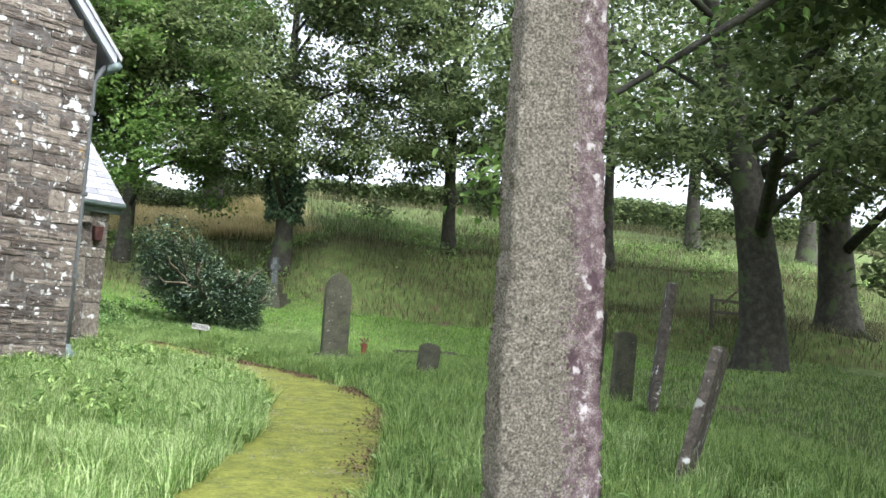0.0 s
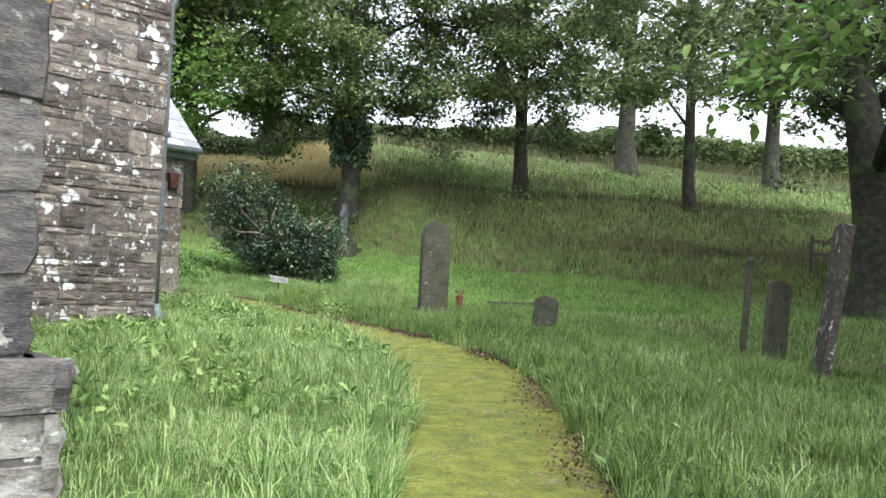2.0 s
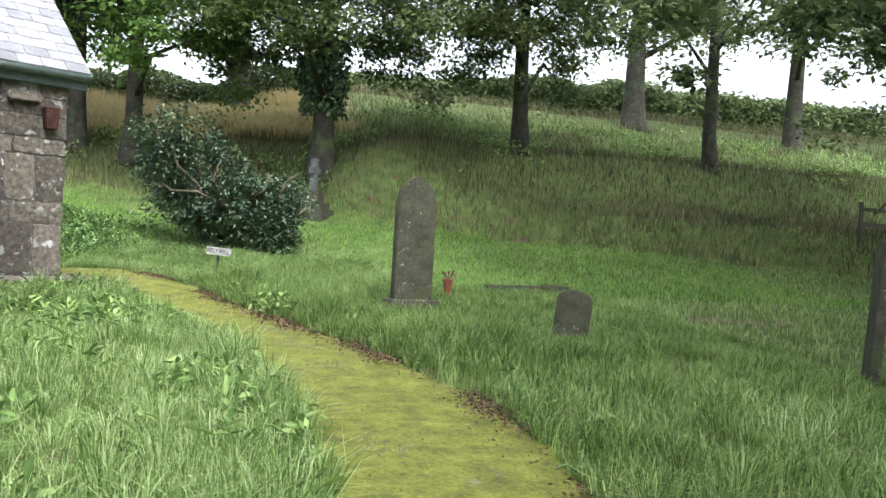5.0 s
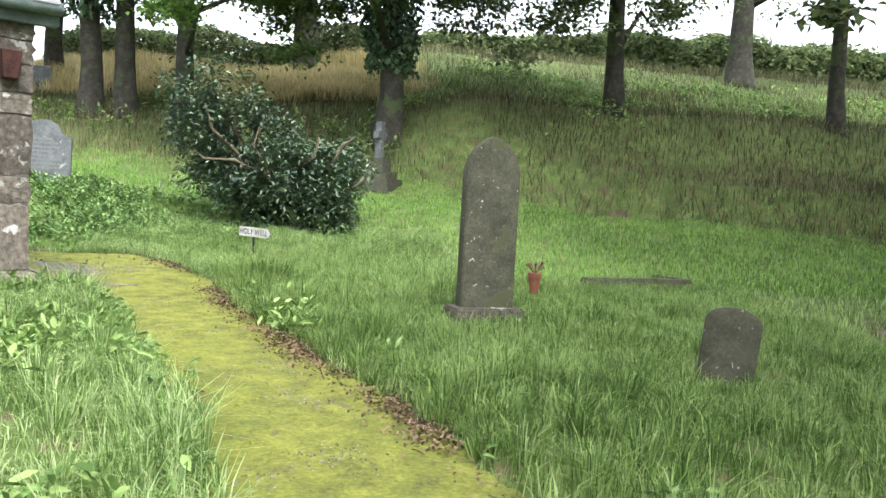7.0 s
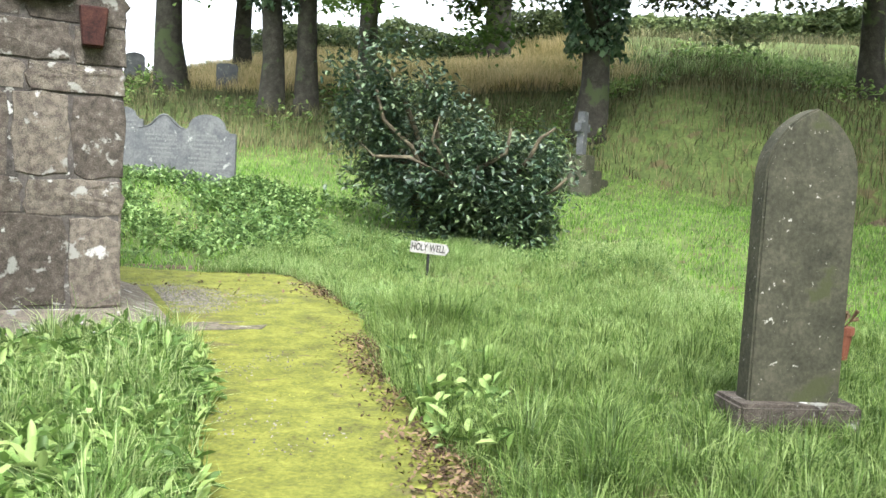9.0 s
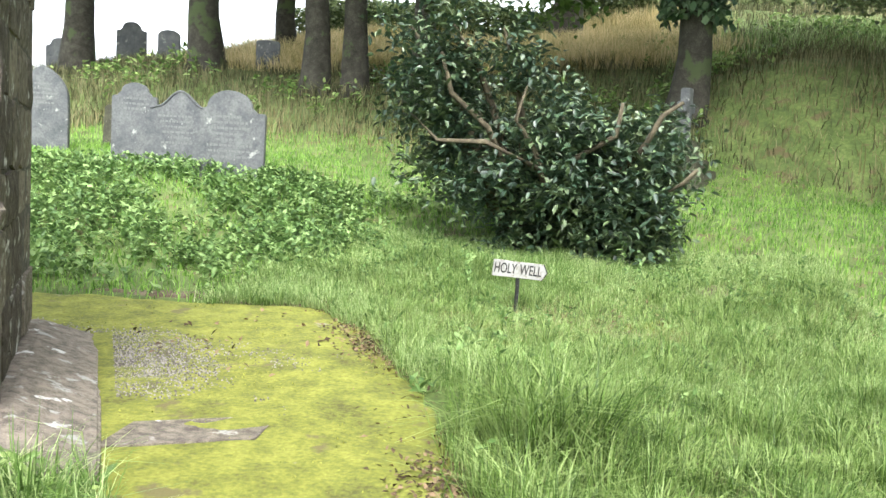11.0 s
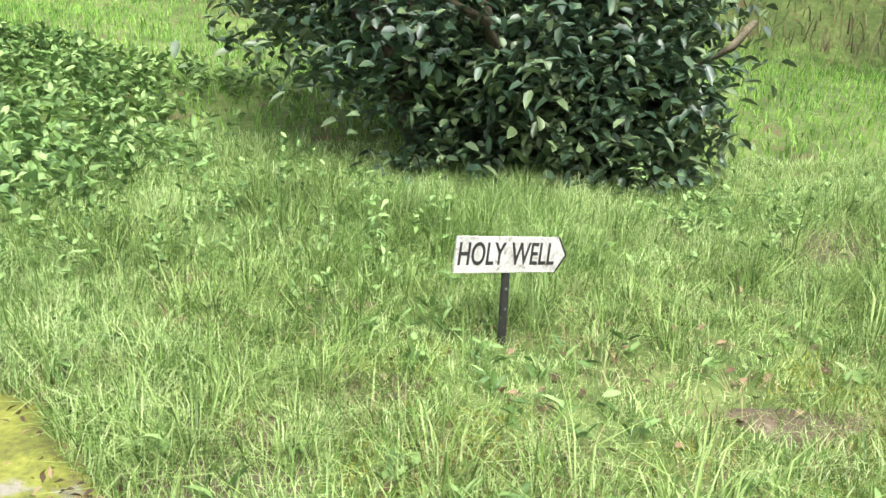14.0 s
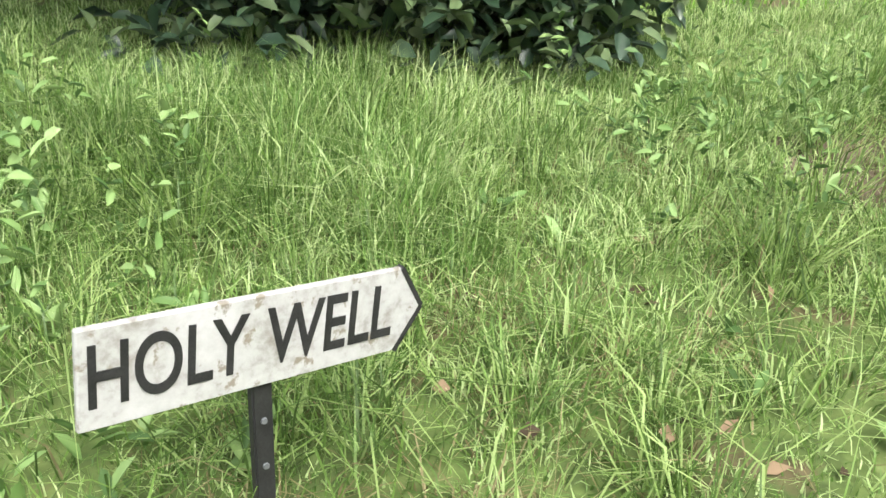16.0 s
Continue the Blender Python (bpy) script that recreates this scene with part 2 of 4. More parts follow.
M_TALL = material("dry_grass_blade", [(0.4, 0.36, 0.16), (0.68, 0.58, 0.3), (0.85, 0.74, 0.46)], 0.35, 0.7, 0, island=0.4, through_light=0.4, detail=3)
M_BANKGRASS = material("bank_grass_blade", [(0.055, 0.06, 0.028), (0.12, 0.128, 0.055), (0.25, 0.235, 0.125)], 0.3, 0.7, 0, island=0.4, through_light=0.4, detail=3)
M_SEED = material("seeding_grass", [(0.13, 0.11, 0.05), (0.22, 0.185, 0.09), (0.34, 0.29, 0.16)], 0.35, 0.7, 0, island=0.4, through_light=0.35, detail=3)
M_WEED = material("weed_leaf", [(0.1, 0.18, 0.045), (0.2, 0.33, 0.085), (0.36, 0.48, 0.17)], 0.8, 0.45, 0, island=0.5, through_light=0.35, detail=2)
M_GROUND = material("turf", [(0.04, 0.06, 0.016), (0.09, 0.13, 0.035), (0.17, 0.21, 0.07)], 2.2, 0.95, 1.0, spots=[((0.11, 0.09, 0.045), 2.6, 0.58)])
M_MOSS = material("mossy_path", [(0.075, 0.08, 0.024), (0.16, 0.175, 0.032), (0.26, 0.272, 0.056)], 5.0, 0.95, 1.0, spots=[((0.13, 0.115, 0.05), 3.3, 0.63), ((0.24, 0.22, 0.18), 2.1, 0.66)])
M_MOSS_TUFT = material("moss_tuft", [(0.12, 0.13, 0.028), (0.2, 0.215, 0.04), (0.32, 0.33, 0.07)], 2.0, 0.8, 0, island=0.5, through_light=0.3)
M_NETTLE = material("nettle_leaf", [(0.08, 0.15, 0.045), (0.15, 0.26, 0.075), (0.26, 0.38, 0.14)], 0.8, 0.5, 0, island=0.45, through_light=0.3, detail=2)
M_SOIL = material("bare_soil", [(0.06, 0.045, 0.03), (0.12, 0.09, 0.06), (0.22, 0.18, 0.13)], 9, 0.95, 0.8)
M_GRIT = material("grit", [(0.08, 0.072, 0.06), (0.15, 0.138, 0.12), (0.26, 0.245, 0.22)], 6, 0.9, 0.2, island=0.5)
M_LITTER = material("leaf_litter", [(0.05, 0.032, 0.018), (0.12, 0.078, 0.045), (0.24, 0.165, 0.1)], 3, 0.8, 0, island=0.6)
M_SIGN = material("white_enamel_board", [(0.2, 0.19, 0.165), (0.36, 0.36, 0.345), (0.43, 0.43, 0.42)], 7, 0.5, 0.05, spots=[((0.2, 0.18, 0.14), 30, 0.6)])
M_BLACK = material("black_paint", [(0.012, 0.012, 0.012), (0.03, 0.03, 0.03)], 30, 0.5, 0.1)
M_RAIL = material("dark_fence_wood", [(0.05, 0.045, 0.035), (0.11, 0.1, 0.08)], 12, 0.9, 0.4)

# ---------- ground ----------
xs = np.concatenate([np.linspace(-900, -90, 10), np.linspace(-70, -9, 40), np.linspace(-8, 10, 151), np.linspace(11, 60, 50), np.linspace(70, 900, 14)])
ys = np.concatenate([np.linspace(-500, -40, 8), np.linspace(-30, -3, 20), np.linspace(-2, 27, 242), np.linspace(27.5, 80, 106), np.linspace(90, 1100, 14)])
gx, gy = np.meshgrid(xs, ys)
vz = ground_z(gx, gy) - 0.05 * (off_path(gx, gy) < 0.02)
idx = np.arange(gx.size).reshape(gx.shape)
quads = np.stack([idx[:-1, :-1], idx[:-1, 1:], idx[1:, 1:], idx[1:, :-1]], -1).reshape(-1, 4)
ground_ob = mesh_object("ground", np.stack([gx, gy, vz], -1).reshape(-1, 3), quads, M_GROUND, smooth=True)
tagged(ground_ob, "green churchyard turf rising to a grassy bank", "ground", kind="structure")

px, py = np.meshgrid(np.linspace(-7, 3.2, 128), np.linspace(-4, 23.2, 340))
pz = base_z(px, py) + 0.012 + 0.012 * wave(px, py, 3.0) + 0.006 * wave(px, py, 11.0, 1.0)
pd = off_path(px, py)
idx = np.arange(px.size).reshape(px.shape)
keep = (pd[:-1, :-1] < 0.2)
quads = np.stack([idx[:-1, :-1], idx[:-1, 1:], idx[1:, 1:], idx[1:, :-1]], -1)[keep]
pz = pz - 0.07 * sstep(0.05, 0.2, pd)
path_ob = mesh_object("path", np.stack([px, py, pz], -1).reshape(-1, 3), quads, M_MOSS, smooth=True)
tagged(path_ob, "gravel path overgrown with yellow-green moss", "path", kind="structure")


# ---------- church ----------
CA, SA = math.cos(radians(30)), math.sin(radians(30))


def stone_mesh(k, mat):
    """A unit stone, front at y = 0, uneven, with a worn rounded outline."""
    r = random.Random(k)
    me = bpy.data.meshes.new("stone")
    side = 16
    wob = [r.uniform(-0.035, 0.035) for _ in range(side)]
    base = []
    for q in range(side):
        a = 2 * math.pi * q / side
        c, n_ = math.cos(a), math.sin(a)
        f = 0.5 / (abs(c) ** 12 + abs(n_) ** 12) ** (1 / 12) + wob[q]
        base.append((c * f, n_ * f))
    rows = []
    for scale, y in ((1.0, 1.0), (0.995, 0.25), (0.965, 0.05), (0.55, -0.02)):
        rows += [(x * scale, y + (r.uniform(-0.1, 0.1) if scale < 0.95 else 0), z * scale) for x, z in base]
    faces = []
    for b in range(3):
        faces += [(b * side + q, b * side + (q + 1) % side, (b + 1) * side + (q + 1) % side, (b + 1) * side + q) for q in range(side)]
    rows.append((r.uniform(-0.1, 0.1), -0.08 + r.uniform(-0.12, 0.12), r.uniform(-0.1, 0.1)))
    faces += [(3 * side + q, 3 * side + (q + 1) % side, 4 * side) for q in range(side)]
    me.from_pydata(rows, [], faces)
    me.materials.append(mat)
    return me


RUBBLE = [stone_mesh(k, M_STONE) for k in range(14)]
BLOCKS = [stone_mesh(k + 50, M_GRANITE) for k in range(6)]
SLATES = [stone_mesh(k + 80, M_TOWER) for k in range(8)]
PALES = [stone_mesh(k + 110, M_PALE) for k in range(6)]


def lay_stones(parent, u0, u1, z0, z1, heights, widths, meshes, seed, face=0.0, quoin=0.0, top=None, angle=0.0, origin=(0, 0)):
    """Courses of single stones on the wall's face, in the parent's own axes (x along the wall, y into it)."""
    r = random.Random(seed)
    ca, sa = math.cos(angle), math.sin(angle)
    z = z0
    course = 0
    while z < z1 - 0.03:
        h = min(r.uniform(*heights) * (1.7 if r.random() < 0.16 else 1.0), z1 - z)
        u = u1
        while u > u0 + 0.04:
            w = min(r.uniform(*widths) * (1.0 if h < 0.2 else 1.25), u - u0)
            if u == u1 and quoin:
                w = min(quoin * (1.0 if course % 2 else 0.55), u - u0)
            if u - w - u0 < 0.12:
                w = u - u0
            if top is None or z + h < top(u - w / 2):
                s = new("stone", r.choice(meshes))
                s.parent = parent
                lx, ly = u - w / 2, face + 0.022 + r.uniform(-0.012, 0.012)
                s.matrix_local = Matrix.LocRotScale((origin[0] + ca * lx - sa * ly, origin[1] + sa * lx + ca * ly, z + h / 2), Euler((0, r.uniform(-0.04, 0.04), angle)), ((w - r.uniform(0.006, 0.022)), 0.07, (h - r.uniform(0.006, 0.02))))
            u -= w
        z += h
        course += 1


def wall_core(parent, u0, u1, v0, v1, z0, z1, mat, name="core"):
    bm = bmesh.new()
    box(bm, u0, u1, v0, v1, z0, z1)
    return part(name, bm, mat, parent)


# nave end with its gable
nave = thing("wall_nave", -1.86, 14.12, 0, 30)
tagged(nave, "lichen-spotted slate rubble gable wall of a church", "wall", kind="structure")
EAVE = 5.35
bm = bmesh.new()
prof = [(0, 0), (0, EAVE), (-3.4, EAVE + 4.1), (-6.8, EAVE), (-6.8, 0)]
front = [bm.verts.new((x, 0.034, z)) for x, z in prof]
back = [bm.verts.new((x, 5.0, z)) for x, z in prof]
bm.faces.new(front)
bm.faces.new(back[::-1])
for a in range(5):
    bm.faces.new((front[a], front[(a + 1) % 5], back[(a + 1) % 5], back[a]))
part("core", bm, M_MORTAR, nave)
lay_stones(nave, -2.8, 0.0, 0.4, 8.4, (0.07, 0.2), (0.18, 0.62), RUBBLE, 3, quoin=0.45, top=lambda u: EAVE - u * 1.2 - 0.05)
bm = bmesh.new()
for s, n_ in ((0, 1),):
    a, b = Vector((0.28, 0, EAVE - 0.24)), Vector((-3.4, 0, EAVE + 4.18))
    for y0, y1, lift, thick in ((-0.1, -0.02, 0.02, 0.2),):
        vs = [bm.verts.new((p.x, y, p.z + dz)) for p in (a, b) for y in (y0, y1) for dz in (lift, lift + thick)]
        for q in ((0, 1, 5, 4), (2, 6, 7, 3), (0, 4, 6, 2), (1, 3, 7, 5), (0, 2, 3, 1), (4, 5, 7, 6)):
            bm.faces.new([vs[k] for k in q])
part("verge_board", bm, M_LEAD, nave, "pale grey verge board")
bm = bmesh.new()
vs = [bm.verts.new((x, y, z)) for x, z in ((0.34, EAVE - 0.06), (-3.4, EAVE + 4.42), (-3.4, EAVE + 4.34), (0.34, EAVE - 0.14)) for y in (-0.14, 5.0)]
for q in ((0, 1, 3, 2), (4, 5, 7, 6), (0, 2, 4, 6), (1, 7, 5, 3), (0, 6, 7, 1), (2, 3, 5, 4)):
    bm.faces.new([vs[k] for k in q])
part("roof", bm, M_SLATE, nave)
bm = bmesh.new()
tube(bm, [(0.3, y, EAVE - 0.22) for y in (-0.12, 1.5, 5.0)], [0.07] * 3, 10)
part("gutter", bm, M_GUTTER, nave, smooth=True)
pipe = thing("drainpipe", -1.86 + 0.06 * CA - 0.16 * SA, 14.12 + 0.06 * SA + 0.16 * CA, 0, 30, "blue-grey painted drainpipe fixed to the church corner", "drainpipe")
bm = bmesh.new()
tube(bm, [(0, 0, 0.55), (0, 0, 2.0), (0, 0, EAVE - 0.5), (0.1, 0, EAVE - 0.3), (0.16, 0, EAVE - 0.2)], [0.045] * 5, 10)
part("pipe", bm, M_PIPE, pipe, smooth=True)
for z in (1.7, 3.0, 4.3):
    bm = bmesh.new()
    box(bm, -0.075, 0.065, -0.06, 0.06, z, z + 0.07, 0.01)
    part("bracket", bm, M_PIPE, pipe)
bm = bmesh.new()
tube(bm, [(0, 0, 0.66), (0, -0.03, 0.55), (0.04, -0.14, 0.47)], [0.06, 0.075, 0.08], 10)
part("shoe", bm, M_GUTTER, pipe, smooth=True)

# tower corner beside the path, with a stepped plinth
tower = thing("wall_tower", -1.5, 5.62, 0, 30)
tagged(tower, "dark weathered stone tower corner with white lichen", "wall", kind="structure")
wall_core(tower, -4.0, -0.034, 0.034, 6.0, -0.4, 4.6, M_MORTAR)
lay_stones(tower, -2.2, 0.0, 0.85, 4.6, (0.2, 0.42), (0.45, 1.0), SLATES, 11, quoin=0.9)
lay_stones(tower, 0.05, 2.0, 0.85, 4.6, (0.2, 0.42), (0.3, 0.9), SLATES, 12, angle=radians(90))
wall_core(tower, -4.1, 0.1, -0.1, 6.05, 0.64, 0.82, M_MORTAR, "plinth_course")
lay_stones(tower, -2.2, 0.15, 0.64, 0.85, (0.21, 0.21), (0.5, 1.0), SLATES, 15, face=-0.14)
lay_stones(tower, -0.14, 2.0, 0.64, 0.85, (0.21, 0.21), (0.5, 1.0), SLATES, 16, face=-0.14, angle=radians(90))
wall_core(tower, -4.1, 0.06, -0.045, 6.05, -0.4, 0.64, M_MORTAR, "plinth_core")
lay_stones(tower, -2.2, 0.12, -0.2, 0.64, (0.24, 0.4), (0.4, 0.95), PALES, 13, face=-0.09)
lay_stones(tower, -0.1, 2.0, -0.2, 0.64, (0.24, 0.4), (0.4, 0.9), PALES, 14, face=-0.1, angle=radians(90))

# porch
porch = thing("wall_porch", -1.93, 19.12, 0, 30)
tagged(porch, "granite porch corner with patchy mortar and lichen", "wall", kind="structure")
wall_core(porch, -4.0, -0.034, 0.034, 2.2, 0, 3.4, M_MORTAR)
lay_stones(porch, -2.8, 0.0, 0.64, 3.3, (0.2, 0.44), (0.25, 0.75), BLOCKS * 2 + PALES[:2], 22, quoin=0.72)
lay_stones(porch, 0.05, 2.2, 0.64, 3.3, (0.2, 0.4), (0.3, 0.6), BLOCKS, 23, angle=radians(90))
bm = bmesh.new()
vs = []
for x0, x1, y0, y1, z in ((-4.2, 0.5, -0.58, 2.3, 0.1), (-4.2, 0.42, -0.5, 2.3, 0.5), (-4.1, 0.04, -0.05, 2.25, 0.64)):
    vs.append([bm.verts.new(p) for p in ((x0, y0, z), (x1, y0, z), (x1, y1, z), (x0, y1, z))])
for a, b in zip(vs, vs[1:]):
    for k in range(4):
        bm.faces.new((a[k], a[(k + 1) % 4], b[(k + 1) % 4], b[k]))
bm.faces.new(vs[-1])
bmesh.ops.bevel(bm, geom=list(bm.edges), offset=0.015, segments=2, affect="EDGES")
part("plinth", bm, M_GRANITE, porch, "splayed granite plinth")
bm = bmesh.new()
box(bm, -4.2, 0.2, -0.12, 0.0, 3.28, 3.42, 0.01)
part("fascia", bm, M_GUTTER, porch, "green-grey painted fascia")
bm = bmesh.new()
tube(bm, [(-4.2, -0.2, 3.46), (-2, -0.2, 3.46), (0.2, -0.2, 3.46)], [0.075] * 3, 10)
part("gutter", bm, M_GUTTER, porch, smooth=True)
bm = bmesh.new()
box(bm, -0.82, -0.4, -0.1, 0.1, 3.02, 3.16, 0.02)
part("corbel", bm, M_GRANITE, porch)
bm = bmesh.new()
vs = []
for w, z in ((0.075, 2.68), (0.105, 2.98)):
    vs.append([bm.verts.new(p) for p in ((-0.26 - w, -0.13, z), (-0.26 + w, -0.13, z), (-0.26 + w, 0.02, z), (-0.26 - w, 0.02, z))])
for k in range(4):
    bm.faces.new((vs[0][k], vs[0][(k + 1) % 4], vs[1][(k + 1) % 4], vs[1][k]))
bm.faces.new(vs[0][::-1])
bm.faces.new(vs[1])
bmesh.ops.bevel(bm, geom=list(bm.edges), offset=0.012, segments=1, affect="EDGES")
hopper = thing("rainwater_hopper", -1.93, 19.12, 0, 30, "rusty red-brown iron rainwater hopper on the porch wall", "hopper")
part("hopper_box", bm, M_RUST, hopper)
RISE = radians(38)
bm = bmesh.new()
box(bm, -4.2, 0.16, 0, 2.75, -0.06, -0.005)
deck = part("roof", bm, M_SLATE, porch)
SLOPE = Matrix.Translation((0, -0.22, 3.5)) @ Matrix.Rotation(RISE, 4, "X")
deck.matrix_local = SLOPE
bm = bmesh.new()
box(bm, -0.5, 0.5, -0.5, 0.5, 0, 1, 0.06)
sl = bpy.data.meshes.new("slate")
bm.to_mesh(sl)
bm.free()
sl.materials.append(M_SLATE)
for row in range(11):
    edge = 0.18
    while edge > -2.6:
        w = 0.32 if edge < 0.18 or row % 2 == 0 else 0.17
        s = new("slate", sl)
        s.parent = porch
        s.matrix_local = SLOPE @ Matrix.LocRotScale((edge - w / 2, 0.12 + row * 0.25, 0.012), Euler((-0.04, random.uniform(-0.01, 0.01), random.uniform(-0.01, 0.01))), (w - 0.008, 0.34, 0.02))
        edge -= w
bm = bmesh.new()
tube(bm, [(-3.0, 1.97, 5.2), (0.0, 1.97, 5.2), (0.18, 1.97, 5.2)], [0.11] * 3, 8)
part("ridge_tile", bm, M_STONE, porch)
flag = thing("flagstone", -1.2, 19.6, gz(-1.2, 19.6) - 0.045, 18, "worn pale flagstone set in the moss by the porch", "flagstone")
bm = bmesh.new()
box(bm, -0.42, 0.34, -0.24, 0.22, -0.08, 0.06, 0.025)
for v in bm.verts:
    v.co.x += 0.09 * math.sin(v.co.y * 7 + 1)
    v.co.y += 0.07 * math.sin(v.co.x * 6)
part("slab", bm, M_GRANITE, flag)


# ---------- stones of the churchyard ----------
def arch_outline(w, h, kind):
    """Half widths up a headstone, as an outline from lower left round to lower right."""
    pts = [(-w / 2, 0)]
    n_ = 14
    if kind == "pointed":
        s, rise = h - w * 0.72, w * 0.72
        big = (w * w / 4 + rise * rise) / w
        turn = math.asin(rise / big)
        half = [(big - w / 2 - big * math.cos(turn * k / n_), s + big * math.sin(turn * k / n_)) for k in range(n_ + 1)]
        pts += half + [(-x, z) for x, z in half[-2::-1]]
    elif kind == "shoulder":
        s, sh = h - w * 0.3, w * 0.16
        pts += [(-w / 2, s - 0.03), (-w / 2 + 0.02, s), (-w / 2 + sh * 0.7, s), (-w / 2 + sh, s + 0.05)]
        for k in range(n_ + 1):
            a = math.pi * (1 - k / n_)
            pts.append(((w / 2 - sh - 0.03) * math.cos(a), s + 0.07 + (w * 0.3 - 0.07) * math.sin(a)))
        pts += [(w / 2 - sh, s + 0.05), (w / 2 - sh * 0.7, s), (w / 2 - 0.02, s), (w / 2, s - 0.03)]
    elif kind == "ogee":
        for k in range(2 * n_ + 1):
            a = k / n_ - 1
            pts.append((w / 2 * a, h - 0.24 * w * (0.5 - 0.5 * math.cos(math.pi * min(1, abs(a) * 1.35))) - (0.03 if abs(a) > 0.8 else 0)))
    elif kind == "round":
        for k in range(n_ + 1):
            a = math.pi * (1 - k / n_)
            pts.append((w / 2 * math.cos(a), h - w * 0.28 + w * 0.28 * math.sin(a)))
    else:
        pts += [(-w / 2, h - 0.05), (-w / 2 + 0.06, h - 0.01), (0, h + 0.015), (w / 2 - 0.07, h - 0.005), (w / 2, h - 0.06)]
    pts.append((w / 2, 0))
    return pts


def headstone(x, y, w, h, t, kind, mat, rz, label, lean=0, tip=0, sink=0.15, border=False, lines=0, z=None):
    ob = thing("headstone", x, y, (gz(x, y) if z is None else z) - sink, rz, label, "gravestone", rx=tip, ry=lean)
    out = arch_outline(w, h + sink, kind)
    bm = bmesh.new()
    f = bm.faces.new([bm.verts.new((a, 0, b)) for a, b in out])
    r = bmesh.ops.extrude_face_region(bm, geom=[f])
    bmesh.ops.translate(bm, verts=[v for v in r["geom"] if isinstance(v, bmesh.types.BMVert)], vec=(0, t, 0))
    flat = [e for e in bm.edges if len(e.link_faces) == 2 and e.calc_face_angle(0) > 1.2]
    bmesh.ops.bevel(bm, geom=flat, offset=0.012, segments=2, affect="EDGES")
    part("slab", bm, mat, ob)
    if border:
        bm = bmesh.new()
        ins = [(a * 0.86, 0.1 + b * 0.93) for a, b in out[1:-1]]
        for p, q in zip(ins, ins[1:]):
            tube(bm, [(p[0], -0.004, p[1]), (q[0], -0.004, q[1])], [0.016, 0.016], 6)
        part("carved_moulding", bm, mat, ob)
    r = random.Random(int(x * 100))
    for k in range(lines):
        wd = w * r.uniform(0.3, 0.66)
        bm = bmesh.new()
        u = -wd / 2
        zz = h + sink - w * 0.38 - k * 0.085
        while u < wd / 2:
            l = r.uniform(0.02, 0.07)
            box(bm, u, u + l, -0.004, 0.002, zz, zz + 0.035)
            u += l + 0.018
        tagged(part("inscription_line", bm, M_CARVED, ob), kind="stuff")
    return ob


tall = headstone(2.85, 17.6, 0.57, 1.63, 0.15, "pointed", M_HEAD, 12, "tall dark slate headstone with pointed arch and lichen spots", sink=0.1, z=0.7)
bm = bmesh.new()
box(bm, -0.38, 0.38, -0.1, 0.25, -0.3, 0.03, 0.02)
part("base_slab", bm, M_GRANITE, tall, "pale granite base slab")
headstone(4.18, 15.25, 0.41, 0.58, 0.09, "round", M_HEAD, -22, "small dark slate headstone leaning in the grass", lean=5)
headstone(-4.5, 27.9, 1.08, 1.5, 0.12, "shoulder", M_HEAD2, 8, "grey slate headstone with rounded shouldered top", lines=8, z=gz(-4.5, 27.9) - 0.2)
headstone(-5.65, 28.7, 1.12, 1.36, 0.1, "ogee", M_HEAD2, 10, "grey slate headstone with carved scroll top", border=True, lines=6, z=gz(-5.65, 28.7) - 0.16)
headstone(-6.65, 29.1, 0.74, 1.3, 0.1, "shoulder", M_HEAD2, 12, "weathered grey headstone behind its neighbours", lines=3)
headstone(-1.8, 33.4, 0.55, 1.0, 0.1, "round", M_HEAD, 4, "small grey headstone at the foot of the bank")
headstone(-8.9, 30.0, 0.9, 1.5, 0.12, "pointed", M_HEAD2, 14, "tall grey headstone among the weeds", lines=5)
headstone(-8.2, 31.6, 0.85, 0.8, 0.1, "flat", M_HEAD, 10, "low dark square headstone", lean=3)
headstone(4.05, 6.35, 0.5, 1.15, 0.09, "flat", M_GRANITE, 48, "leaning grey slate slab with pale lichen edge", lean=8, tip=13)
headstone(7.0, 11.9, 0.6, 2.1, 0.12, "flat", M_GRANITE, 66, "tall thin slate slab with lichen, leaning", tip=7)
headstone(6.9, 13.6, 0.5, 1.55, 0.1, "flat", M_HEAD, 58, "narrow dark upright slate slab", tip=3)
headstone(7.1, 13.1, 0.5, 1.25, 0.1, "flat", M_HEAD, 20, "broad dark slate headstone in tree shade", lean=4)

for x, y, w, h, k in ((-8.4, 40.2, 0.7, 0.9, "flat"), (-10.9, 41, 0.6, 1.3, "round"), (-14.5, 43.5, 1.0, 1.4, "shoulder"), (-17.5, 44, 0.9, 1.2, "shoulder"), (-12.4, 42.0, 0.7, 1.0, "round")):
    headstone(x, y, w, h, 0.12, k, M_HEAD2, 15, "distant grey headstone on the skyline")

